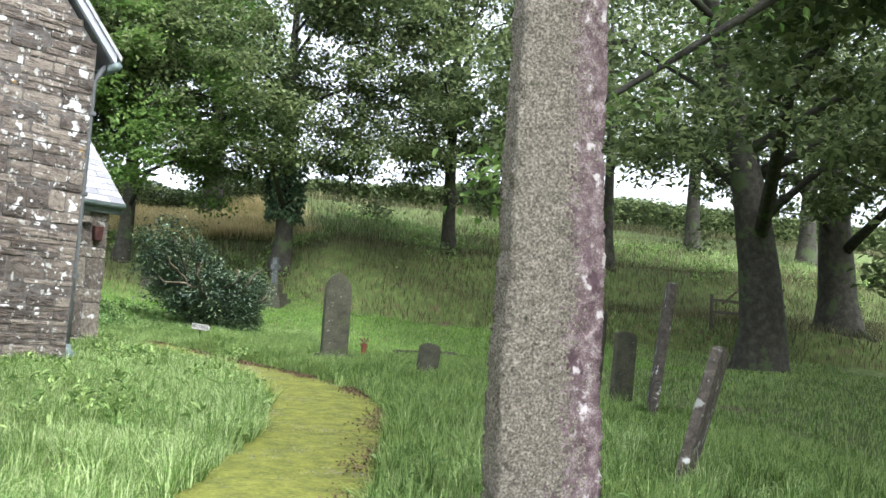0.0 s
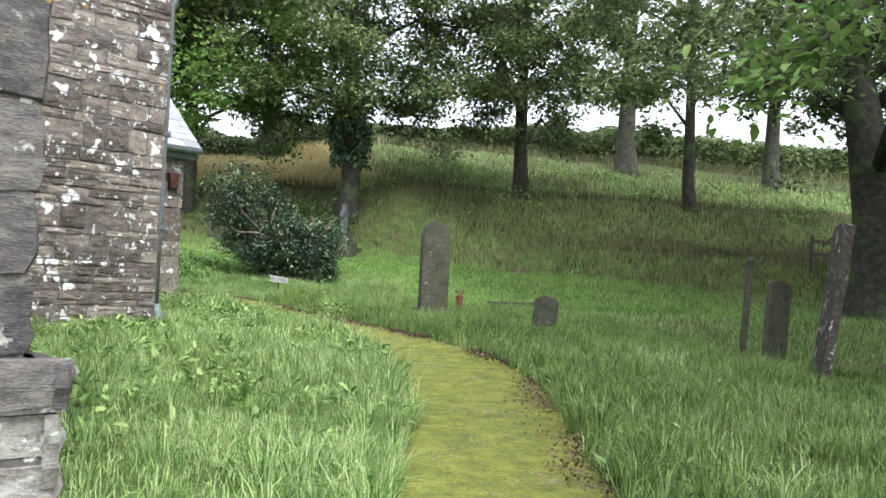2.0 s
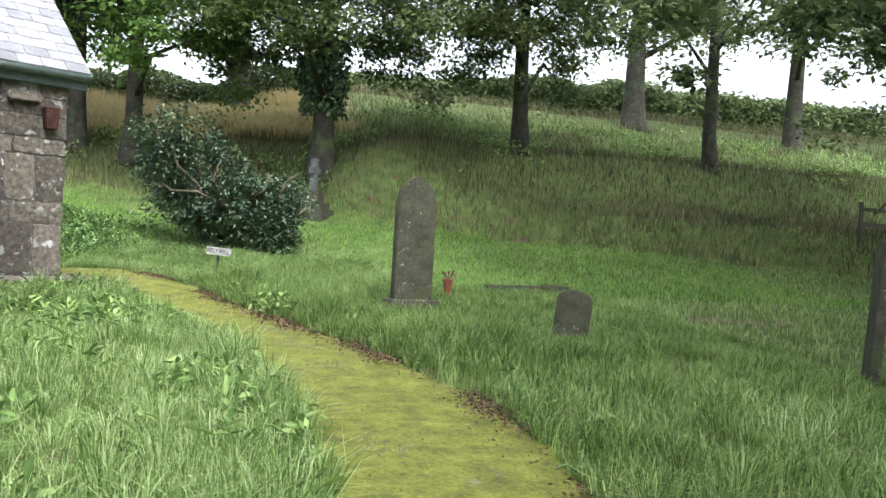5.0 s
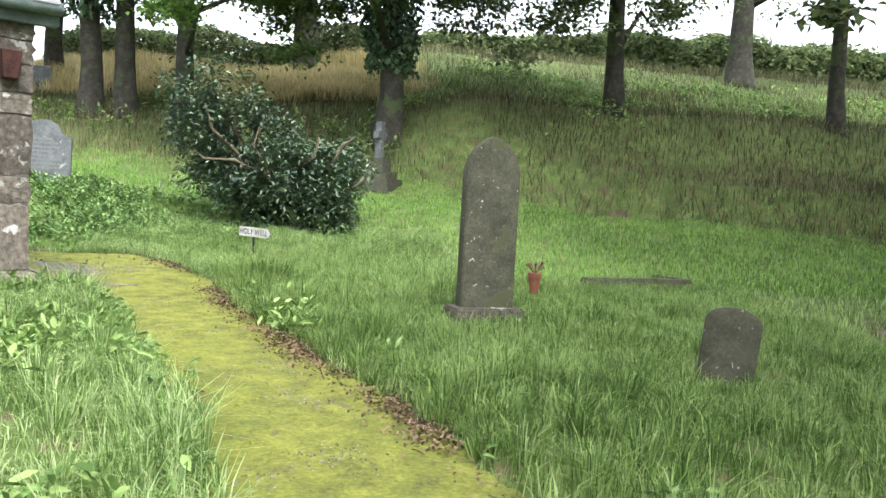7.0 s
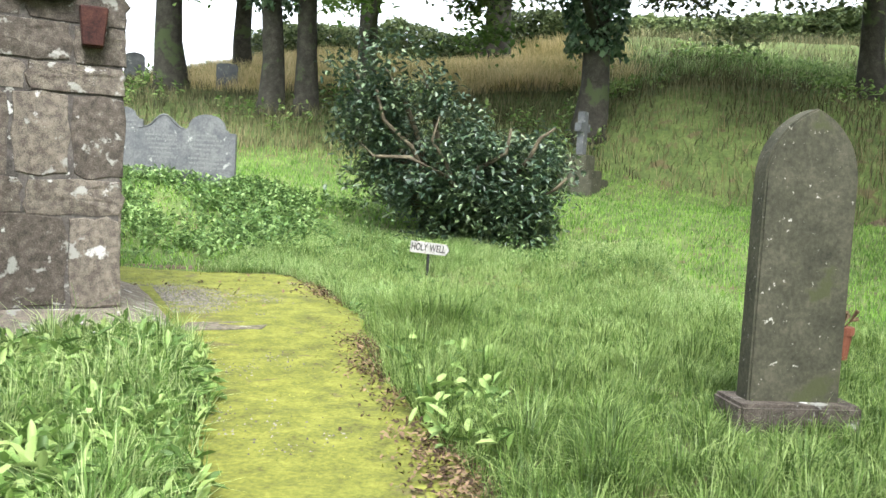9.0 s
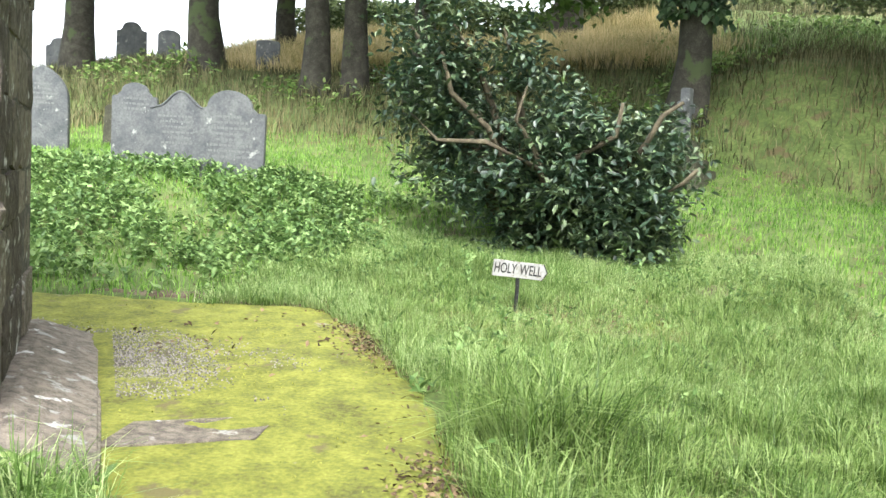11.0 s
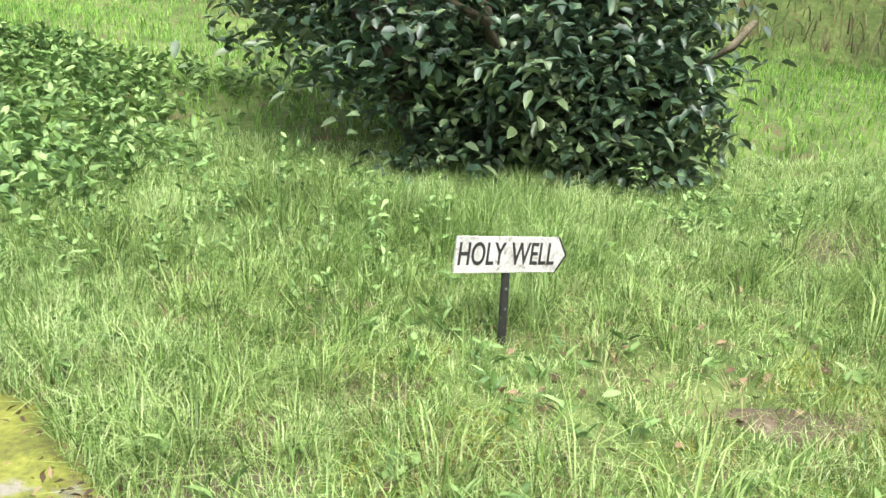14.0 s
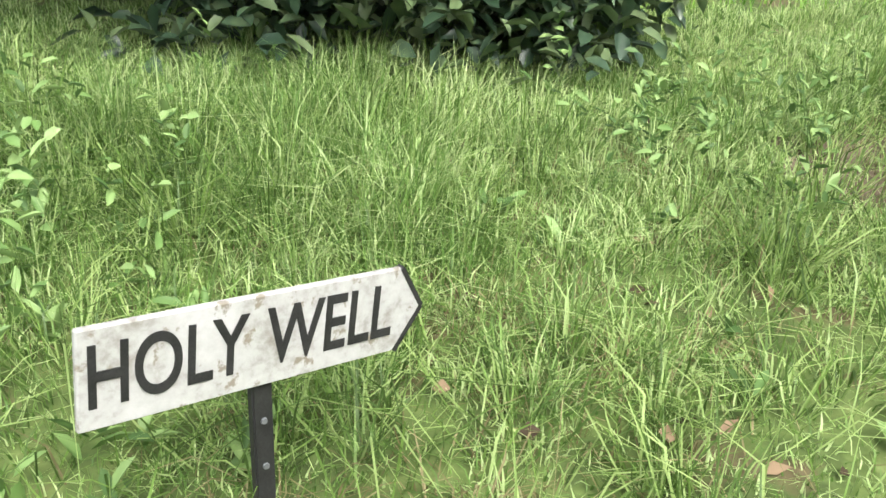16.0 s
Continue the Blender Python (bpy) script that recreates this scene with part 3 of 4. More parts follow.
# granite shaft by the path
shaft = thing("granite_shaft", 1.78, 4.1, gz(1.78, 4.1), 3, "tall tapering weathered granite shaft with purple-grey lichen", "standing stone")
SECTION = [(-1, -0.55), (-0.92, -0.72), (-0.1, -1.0), (0.12, -0.97), (0.95, -0.66), (1, -0.5), (1, 0.6), (0.2, 1), (-0.2, 1), (-1, 0.6)]
STEPS = [2, 18, 4, 18, 3, 6, 3, 2, 3, 6]
outline = []
for (p, q, m) in zip(SECTION, SECTION[1:] + SECTION[:1], STEPS):
    outline += [(p[0] + (q[0] - p[0]) * k / m, p[1] + (q[1] - p[1]) * k / m) for k in range(m)]
outline = np.array(outline)
zs = np.linspace(-0.3, 3.7, 240)[:, None]
w, d = 0.298 - 0.019 * zs, 0.17 - 0.012 * zs
nr = np.random.default_rng(31)
coarse = np.kron(nr.normal(0, 1, (48, 13)), np.ones((5, 5)))
coarse = (coarse + np.roll(coarse, 2, 0) + np.roll(coarse, 2, 1) + np.roll(coarse, (2, 2), (0, 1)))[:240, : len(outline)] / 4
bump_r = 1 + (0.02 * nr.normal(0, 1, (240, len(outline))) + 0.016 * coarse)
vx = outline[None, :, 0] * w * bump_r - 0.008 * zs + 0.006 * np.sin(zs * 5)
vy = outline[None, :, 1] * d * (1 + (bump_r - 1) * 1.6)
vs = np.stack([vx, vy, np.broadcast_to(zs, vx.shape)], -1).reshape(-1, 3)
m = len(outline)
qi = (np.arange(239)[:, None] * m + np.arange(m)[None]).ravel()
qj = (np.arange(239)[:, None] * m + (np.arange(m)[None] + 1) % m).ravel()
shaft_ob = mesh_object("shaft", vs, np.stack([qi, qj, qj + m, qi + m], -1), M_SHAFT, shaft)
shaft_ob.data.materials.append(M_SHAFT_LICHEN)
fx, fz = vs[qi][:, 0] / 0.29, vs[qi][:, 2]
crust = (fx + 0.3 * wave(fx * 2, fz * 2.2, 1.6) + 0.18 * nr.normal(0, 1, len(fx)) > 0.2) & (vs[qi][:, 1] < 0.1)
shaft_ob.data.polygons.foreach_set("material_index", crust.astype(np.int32))

# grave kerb and flower pot
kerb = thing("grave_kerb", 5.55, 20.7, gz(5.55, 20.7) - 0.02, 14, "low mossy stone grave kerb in the grass", "grave kerb")
for x0, x1, y0, y1 in ((-0.8, 0.35, -0.07, 0.07), (0.36, 1.0, -0.09, 0.07), (0.86, 1.0, 0.075, 0.7)):
    bm = bmesh.new()
    box(bm, x0, x1, y0, y1, -0.1, 0.2, 0.02)
    part("kerbstone", bm, M_HEAD, kerb)
pot = thing("flower_pot", 3.8, 19.4, gz(3.8, 19.4) + 0.06, 0, "small terracotta pot with dried flowers beside the headstone", "flower pot")
bm = bmesh.new()
tube(bm, [(0, 0, 0), (0, 0, 0.2), (0, 0, 0.2), (0, 0, 0.26)], [0.05, 0.075, 0.088, 0.088], 16)
part("pot", bm, M_TERRA, pot)
for k in range(7):
    bm = bmesh.new()
    a = k * 0.9
    tube(bm, [(0, 0, 0.24), (0.05 * math.cos(a), 0.05 * math.sin(a), 0.3), (0.11 * math.cos(a), 0.11 * math.sin(a), 0.33 + 0.012 * k)], [0.006, 0.005, 0.02], 5)
    part("flower_stem", bm, M_LITTER, pot)

fence = thing("fence", 20.2, 28.2, gz(20.2, 28.2), 12, "broken weathered wooden rail fence on the bank", "fence")
for x in (-1.5, 0.4, 2.2):
    bm = bmesh.new()
    box(bm, x - 0.06, x + 0.06, -0.05, 0.05, -0.4, 1.15 + 0.05 * x, 0.012)
    part("post", bm, M_RAIL, fence)
for z in (0.35, 0.8):
    bm = bmesh.new()
    box(bm, -1.6, 2.5, -0.085, -0.052, z, z + 0.11, 0.01)
    part("rail", bm, M_RAIL, fence)
for x, a in ((-0.9, 55), (1.5, 50)):
    bm = bmesh.new()
    box(bm, -0.05, 0.05, -0.13, -0.09, -0.2, 1.1, 0.01)
    plank = part("plank", bm, M_BRANCH, fence, "pale split leaning plank")
    plank.matrix_local = Matrix.Translation((x, 0, 0.85)) @ Matrix.Rotation(radians(a), 4, "Y")

# cross on a stepped plinth
cross = thing("stone_cross", 2.75, 32.6, gz(2.75, 32.6), 62, "pale stone memorial cross on a stepped plinth", "cross")
for k, (w, z0, z1) in enumerate(((0.52, -0.3, 0.2), (0.4, 0.2, 0.4), (0.26, 0.4, 0.75))):
    bm = bmesh.new()
    box(bm, -w, w, -w, w, z0, z1, 0.02)
    part("step", bm, M_HEAD, cross)
bm = bmesh.new()
box(bm, -0.11, 0.11, -0.09, 0.09, 0.75, 1.75, 0.015)
part("upright", bm, M_HEAD2, cross)
bm = bmesh.new()
box(bm, -0.27, 0.27, -0.088, 0.088, 1.28, 1.48, 0.015)
part("arm", bm, M_HEAD2, cross)

# ---------- signpost ----------
sx, sy = 0.15, 23.35
sign = thing("signpost", sx, sy, gz(sx, sy), 29, "white arrow board lettered HOLY WELL on a black stake", "sign")
SZ = 0.965 - gz(sx, sy)
TIP = Matrix.Translation((0, 0, SZ)) @ Matrix.Rotation(radians(5.5), 4, "Y")
bm = bmesh.new()
out = [(-0.275, -0.078), (0.255, -0.078), (0.305, 0.0), (0.255, 0.078), (-0.275, 0.078)]
f = bm.faces.new([bm.verts.new((a, 0, b)) for a, b in out])
r = bmesh.ops.extrude_face_region(bm, geom=[f])
bmesh.ops.translate(bm, verts=[v for v in r["geom"] if isinstance(v, bmesh.types.BMVert)], vec=(0, 0.012, 0))
bmesh.ops.bevel(bm, geom=list(bm.edges), offset=0.0025, segments=1, affect="EDGES")
board = part("board", bm, M_SIGN, sign)
board.matrix_local = TIP @ Matrix.Diagonal((0.95, 1, 0.95, 1))
bm = bmesh.new()
for p, q in (((0.255, -0.078), (0.305, 0.0)), ((0.305, 0.0), (0.255, 0.078))):
    p, q = Vector((p[0], 0, p[1])), Vector((q[0], 0, q[1]))
    nrm = (q - p).normalized().cross(Vector((0, 1, 0))) * 0.004
    vs = [bm.verts.new(v + Vector((0, y, 0))) for y in (-0.002, 0.014) for v in (p - nrm, q - nrm, q + nrm, p + nrm)]
    for k in ((0, 1, 2, 3), (7, 6, 5, 4), (0, 4, 5, 1), (1, 5, 6, 2), (2, 6, 7, 3), (3, 7, 4, 0)):
        bm.faces.new([vs[i] for i in k])
rim = part("arrow_edge", bm, M_BLACK, sign)
rim.matrix_local = TIP @ Matrix.Diagonal((0.95, 1, 0.95, 1))
bm = bmesh.new()
box(bm, -0.017, 0.017, 0.012, 0.03, -0.2, SZ + 0.05, 0.003)
part("stake", bm, M_BLACK, sign, "black metal stake")
for z in (-0.13, -0.045, 0.045):
    bm = bmesh.new()
    tube(bm, [(0, 0.013, SZ - 0.1 + z), (0, 0.008, SZ - 0.1 + z)], [0.006, 0.005], 8)
    part("rivet", bm, M_PIPE, sign)
for word, cx, wd in (("HOLY", -0.14, 0.222), ("WELL", 0.117, 0.226)):
    cu = bpy.data.curves.new("lettering", "FONT")
    cu.body, cu.size, cu.align_x, cu.align_y, cu.extrude = word, 0.14, "CENTER", "CENTER", 0.001
    cu.offset = 0.0016
    tmp = bpy.data.objects.new("tmp", cu)
    scene.collection.objects.link(tmp)
    bpy.context.view_layer.update()
    me = bpy.data.meshes.new_from_object(tmp.evaluated_get(bpy.context.evaluated_depsgraph_get()))
    bpy.data.objects.remove(tmp)
    co = np.array([v.co for v in me.vertices])
    span = co.max(0) - co.min(0)
    me.materials.clear()
    me.materials.append(M_BLACK)
    t_ob = new("lettering", me)
    t_ob.parent = sign
    t_ob.matrix_local = TIP @ Matrix.LocRotScale((cx, -0.0015, 0), Euler((radians(90), 0, 0)), (wd / span[0], 0.093 / span[1], 1))


# ---------- leaves ----------
def leaf_cloud(pts, length, width, droop=0.3, fold=0.25, up=0.4, six=False):
    """Folded leaves at pts; returns verts and quads."""
    n_ = len(pts)
    a = rng.uniform(0, 2 * np.pi, n_)
    tilt = rng.normal(-droop, 0.45, n_)
    way = np.stack([np.cos(a) * np.cos(tilt), np.sin(a) * np.cos(tilt), np.sin(tilt)], -1)
    side = np.stack([-np.sin(a), np.cos(a), rng.normal(0, 0.45, n_)], -1)
    side /= np.linalg.norm(side, axis=1)[:, None]
    nor = np.cross(way, side)
    ln = (length * rng.uniform(0.7, 1.25, n_))[:, None]
    wd = (width * rng.uniform(0.7, 1.25, n_))[:, None]
    c = np.asarray(pts)
    if six:
        v = np.stack([c, c + way * ln * 0.3 + side * wd * 0.45 + nor * wd * fold, c + way * ln * 0.68 + side * wd * 0.4 + nor * wd * fold * 0.7, c + way * ln - nor * ln * 0.08, c + way * ln * 0.68 - side * wd * 0.4 + nor * wd * fold * 0.7, c + way * ln * 0.3 - side * wd * 0.45 + nor * wd * fold], 1).reshape(-1, 3)
        i = np.arange(n_)[:, None] * 6
        f = np.concatenate([i + np.array([[0, 1, 2, 3]]), i + np.array([[0, 3, 4, 5]])], 0)
    else:
        v = np.stack([c, c + way * ln * 0.5 + side * wd * 0.5 + nor * wd * fold, c + way * ln, c + way * ln * 0.5 - side * wd * 0.5 + nor * wd * fold], 1).reshape(-1, 3)
        f = np.arange(n_ * 4).reshape(-1, 4)
    return v, f


def clumps(centres, radii, per, flat=0.5):
    n_ = len(centres)
    p = rng.normal(0, 0.5, (n_, per, 3)) * np.asarray(radii)[:, None, None]
    p[..., 2] *= flat
    return (np.asarray(centres)[:, None] + p).reshape(-1, 3)


def tree(x, y, height, r, crown_low, spread, label, seed, lean=(0, 0), leaves=15000, size=0.2, bright=False, ivy=0, flare=1.7, centre=(0, 0), branches=9, sparse=1.0):
    rr = random.Random(seed)
    z0 = gz(x, y) - 0.45
    ob = thing("tree", x, y, z0, 0, label, "tree", "churchyard trees")
    bm = bmesh.new()
    pts, rad = [], []
    for k in range(9):
        f = k / 8
        pts.append((lean[0] * f * f * height + 0.12 * math.sin(seed + 4 * f), lean[1] * f * f * height + 0.1 * math.cos(seed * 2 + 5 * f), f * height * 0.86))
        rad.append(r * (flare if k == 0 else 1) * (1 - 0.82 * f))
    pts.insert(1, (0.02, 0, 0.5))
    rad.insert(1, r * 1.18)
    tube(bm, pts, rad, 12)
    for k in range(5):
        a = k * 1.26 + seed
        tube(bm, [(math.cos(a) * r * 1.9, math.sin(a) * r * 1.9, 0.05), (math.cos(a) * r * 0.95, math.sin(a) * r * 0.95, 0.35), (math.cos(a) * r * 0.5, math.sin(a) * r * 0.5, 1.2)], [r * 0.22, r * 0.4, r * 0.3], 6)
    part("trunk", bm, M_BARK, ob, smooth=True)
    cents, rads = [], []
    for k in range(branches):
        f = rr.uniform(0, 1)
        zb = crown_low * 0.75 + (height * 0.8 - crown_low * 0.75) * k / branches
        i = min(len(pts) - 2, int(zb / (height * 0.86) * 8) + 1)
        p0 = Vector(pts[i])
        p0.z = zb
        a = rr.uniform(0, 6.28) if rr.random() < 0.75 else -1.57 + rr.uniform(-0.6, 0.6)
        ln = spread * rr.uniform(0.65, 1.0) * (1 - 0.45 * (k / branches) ** 2)
        p1 = p0 + Vector((math.cos(a) * ln * 0.5 + centre[0] * 0.5, math.sin(a) * ln * 0.5 + centre[1] * 0.5, ln * 0.28))
        p2 = p0 + Vector((math.cos(a) * ln + centre[0], math.sin(a) * ln + centre[1], ln * 0.2))
        bm = bmesh.new()
        br = r * 0.3 * (1 - 0.5 * k / branches)
        tube(bm, [p0, p1, p2], [br, br * 0.6, br * 0.15], 7)
        part("limb", bm, M_BARK, ob, smooth=True)
        for q in range(4):
            c = p1.lerp(p2, rr.uniform(0.0, 1.1))
            cents.append((c.x + rr.gauss(0, spread * 0.12), c.y + rr.gauss(0, spread * 0.12), c.z + rr.gauss(0, 0.7)))
            rads.append(rr.uniform(0.6, 1.3))
    for q in range(150):
        f = rr.random()
        a, ro = rr.uniform(0, 6.28), spread * math.sqrt(rr.uniform(0.02, 1)) * (0.75 + 0.6 * math.sin(math.pi * min(1, 0.18 + f * 0.9)) - 0.35)
        sag = 1.6 * (ro / spread) ** 2
        k = min(8, int(f * 8))
        cents.append((pts[k][0] + centre[0] + math.cos(a) * ro * 1.05, pts[k][1] + centre[1] + math.sin(a) * ro, crown_low + sparse * (1 - f) * rr.random() + (height - crown_low) * f ** 1.15 - sag * rr.random()))
        rads.append(rr.uniform(0.6, 1.5))
    per = max(10, leaves // len(cents))
    v, f = leaf_cloud(clumps(cents, rads, per, 0.5), size, size * 0.62)
    crown = mesh_object("crown", v, f, M_LEAF_BRIGHT if bright else M_LEAF, ob)
    if ivy:
        n_ = 1700
        h = rng.uniform(0.45 * ivy, ivy, n_)
        a = rng.uniform(0, 6.28, n_)
        rad_i = r * 1.1 + 0.3 * rng.random(n_) + 0.25 * np.abs(wave(h, a, 1.3))
        v, f = leaf_cloud(np.stack([rad_i * np.cos(a), rad_i * np.sin(a), h + 0.2], -1), 0.2, 0.17, droop=0.9)
        mesh_object("ivy", v, f, M_IVY, ob)
    return ob


tree(-3.1, 36.0, 17, 0.31, 3.4, 5.6, "slim broadleaf tree on the grassy bank", 1, leaves=44000, size=0.24, bright=True, sparse=2)
tree(-5.9, 36.8, 18, 0.36, 6.0, 6, "ivy-clad leaning broadleaf tree above the gravestones", 2, lean=(-0.12, 0), leaves=18000, size=0.26, ivy=7)
tree(-4.9, 36.9, 19, 0.34, 6.0, 5.5, "straight grey broadleaf trunk beside a leaning one", 3, leaves=18000, size=0.26)
tree(-10.2, 40, 18, 0.5, 5.0, 6, "ivy-clad tree near the skyline", 4, leaves=15000, size=0.28, ivy=8)
tree(-8.6, 42.5, 17, 0.35, 5.0, 5, "slender tree on the churchyard edge", 5, leaves=12000, size=0.28)
tree(-15, 41, 18, 0.5, 5, 6, "spreading tree on the churchyard edge", 6, leaves=12000, size=0.3)
tree(0.2, 46.5, 15, 0.6, 5.5, 4.5, "dark thick-based hedge tree on the ridge", 7, leaves=4500, size=0.3, flare=2.3)
tree(3.15, 35.6, 16, 0.42, 3.7, 7.2, "ivy-covered broadleaf tree at the foot of the bank", 8, leaves=46000, size=0.23, ivy=5.2, centre=(0.5, -1.0), sparse=2.5)
tree(10.7, 36.5, 17, 0.34, 3.2, 6.8, "broadleaf tree with low hanging leafy branches", 9, leaves=48000, size=0.23, centre=(-1.5, -2), sparse=2.5)
tree(18.7, 36.4, 17, 0.3, 5.4, 6, "slim tree with forked trunk on the bank", 10, leaves=7000, size=0.26, lean=(-0.03, 0), sparse=4)
tree(21.0, 48, 18, 0.62, 5.4, 7, "stout fluted tree trunk on the ridge", 11, leaves=8000, size=0.3, sparse=4)
tree(29, 45.4, 18, 0.5, 5.4, 7, "dark straight tree on the ridge", 12, leaves=8000, size=0.3, sparse=4)
tree(37, 45, 18, 0.6, 5.5, 7, "dark tree on the ridge edge", 13, leaves=8000, size=0.3, sparse=4)
tree(17.2, 23.0, 17, 0.8, 6.2, 10.5, "massive dark old tree with flared roots", 14, leaves=36000, size=0.26, flare=1.9, lean=(-0.16, 0), branches=13, centre=(-1.0, -3))
tree(24.8, 28.2, 17, 0.85, 4.6, 9.0, "massive dark old tree with arching limbs", 15, leaves=26000, size=0.26, flare=1.9, lean=(-0.05, 0), branches=12)
over = tree(13.0, 4.0, 16, 0.7, 7.2, 9.0, "broad old tree overhanging the gravestones", 21, leaves=70000, size=0.26, branches=4, sparse=2.0, centre=(-1.5, 0))
# Three trees out of view, added only to darken the ground on the right.
tree(11.5, -5.5, 16, 0.7, 4.5, 8.0, "unseen broad tree added to shade the gravestones", 22, leaves=45000, size=0.28, branches=7)
tree(23, 13, 16, 0.7, 3.0, 8.5, "unseen broad tree added to close off side light", 23, leaves=40000, size=0.3, branches=7)
tree(20, -4, 16, 0.7, 3.0, 8.0, "unseen broad tree added to close off side light", 24, leaves=36000, size=0.3, branches=7)
sprig = [(-0.3, 0.1, 6.6), (-5.0, 0.8, 6.6), (-8.0, 1.6, 5.3), (-10.2, 2.1, 3.7), (-10.9, 2.3, 3.1)]
bm = bmesh.new()
tube(bm, sprig, [0.2, 0.1, 0.05, 0.022, 0.008], 7)
part("limb", bm, M_BARK, over, smooth=True)
ends = [Vector(sprig[2]).lerp(Vector(sprig[3]), k / 5) for k in range(5)] + [Vector(sprig[3]).lerp(Vector(sprig[4]), k / 8) for k in range(9)]
v, f = leaf_cloud(clumps([(p.x, p.y, p.z) for p in ends], [0.34] * 14, 26, 0.7), 0.1, 0.062, droop=0.3, six=True)
tagged(mesh_object("sprig", v, f, M_LEAF_BRIGHT, over), "bright green hanging leaves", kind="stuff")

# ---------- evergreen bush ----------
bx, by = 0.0, 26.45
bush = thing("camellia_bush", bx, by, gz(bx, by), 0, "broad glossy dark evergreen bush with bare mossy stems", "bush")
cents, rads = [], []
for k in range(15):
    a = k * 2.4
    out = 0.5 + 1.35 * ((k * 0.618) % 1.0)
    tip = Vector((math.cos(a) * out * 1.15, math.sin(a) * out * 0.9, 1.0 + 2.0 * ((k * 0.41) % 1.0) * (1.25 - out / 2.6)))
    tip.x -= 0.35 * tip.z - 0.5
    mid = Vector((tip.x * 0.45 + 0.12 * math.sin(k), tip.y * 0.45, tip.z * 0.5 + 0.15))
    bm = bmesh.new()
    tube(bm, [(0.1 * math.cos(a), 0.1 * math.sin(a), -0.1), mid, mid.lerp(tip, 0.5) + Vector((0, 0, 0.12)), tip], [0.07, 0.05, 0.035, 0.014], 7)
    part("stem", bm, M_BRANCH, bush, smooth=True)
    for q in range(10):
        f = rng.uniform(0.45, 1.08)
        c = mid.lerp(tip, f)
        cents.append((c.x + rng.normal(0, 0.26), c.y + rng.normal(0, 0.26), c.z + rng.normal(0, 0.22)))
        rads.append(rng.uniform(0.22, 0.42))
for k in range(150):
    a, ro = rng.uniform(0, 6.28), 1.6 * math.sqrt(rng.uniform(0.15, 1))
    zt = rng.uniform(0.3, 1.5)
    zt = max(zt, 0.3 - 0.45 * (math.cos(a) * ro + 0.2))
    cents.append((math.cos(a) * ro * 1.05 + 0.25, math.sin(a) * ro * 0.85, zt))
    rads.append(rng.uniform(0.2, 0.38))
for k in range(95):
    a = rng.uniform(0, 6.28)
    ro = math.sqrt(rng.random())
    cents.append((0.75 + math.cos(a) * ro * 1.0, -0.6 + math.sin(a) * ro * 0.5, rng.uniform(0.02, 0.75)))
    rads.append(rng.uniform(0.2, 0.36))
for cx_, cz_ in ((-0.75, 2.0), (-1.05, 1.65), (0.15, 1.9), (1.35, 1.35), (1.6, 0.95)):
    for k in range(6):
        cents.append((cx_ + rng.normal(0, 0.2), rng.normal(-0.25, 0.4), cz_ + rng.normal(0, 0.18)))
        rads.append(rng.uniform(0.15, 0.32))
for pts_ in (
    [(0.35, -0.3, 0.0), (0.3, -0.8, 0.75), (0.12, -1.0, 1.15), (-0.08, -1.12, 1.4), (0.02, -1.1, 1.75)],
    [(0.3, -0.3, 0.1), (0.62, -0.8, 1.05), (1.05, -0.9, 1.3), (1.1, -0.9, 1.65)],
    [(0.1, -0.3, 0.3), (-0.42, -0.8, 1.35), (-0.85, -0.95, 1.7), (-1.0, -0.85, 2.15)],
    [(0.8, -0.3, 0.2), (1.5, -0.7, 0.6), (1.85, -0.75, 0.8), (2.0, -0.7, 0.95)],
    [(0.5, -0.6, 0.3), (0.2, -1.0, 0.9), (-0.4, -1.2, 1.15), (-0.95, -1.15, 1.12), (-1.3, -1.0, 1.4)],
    [(0.9, -0.3, 0.6), (1.4, -0.8, 1.25), (1.55, -0.85, 1.55), (1.78, -0.75, 1.7)],
):
    bm = bmesh.new()
    tube(bm, [Vector(p) + Vector((0, 0, 0.02 * k)) for k, p in enumerate(pts_)], [0.045, 0.036, 0.03, 0.022, 0.01][: len(pts_)], 8)
    part("stem", bm, M_BRANCH, bush, smooth=True)
v, f = leaf_cloud(clumps(cents, rads, 52, 0.85), 0.115, 0.062, droop=0.25, six=True)
tagged(mesh_object("foliage", v, f, M_CAMELLIA, bush), "glossy dark green leaves")


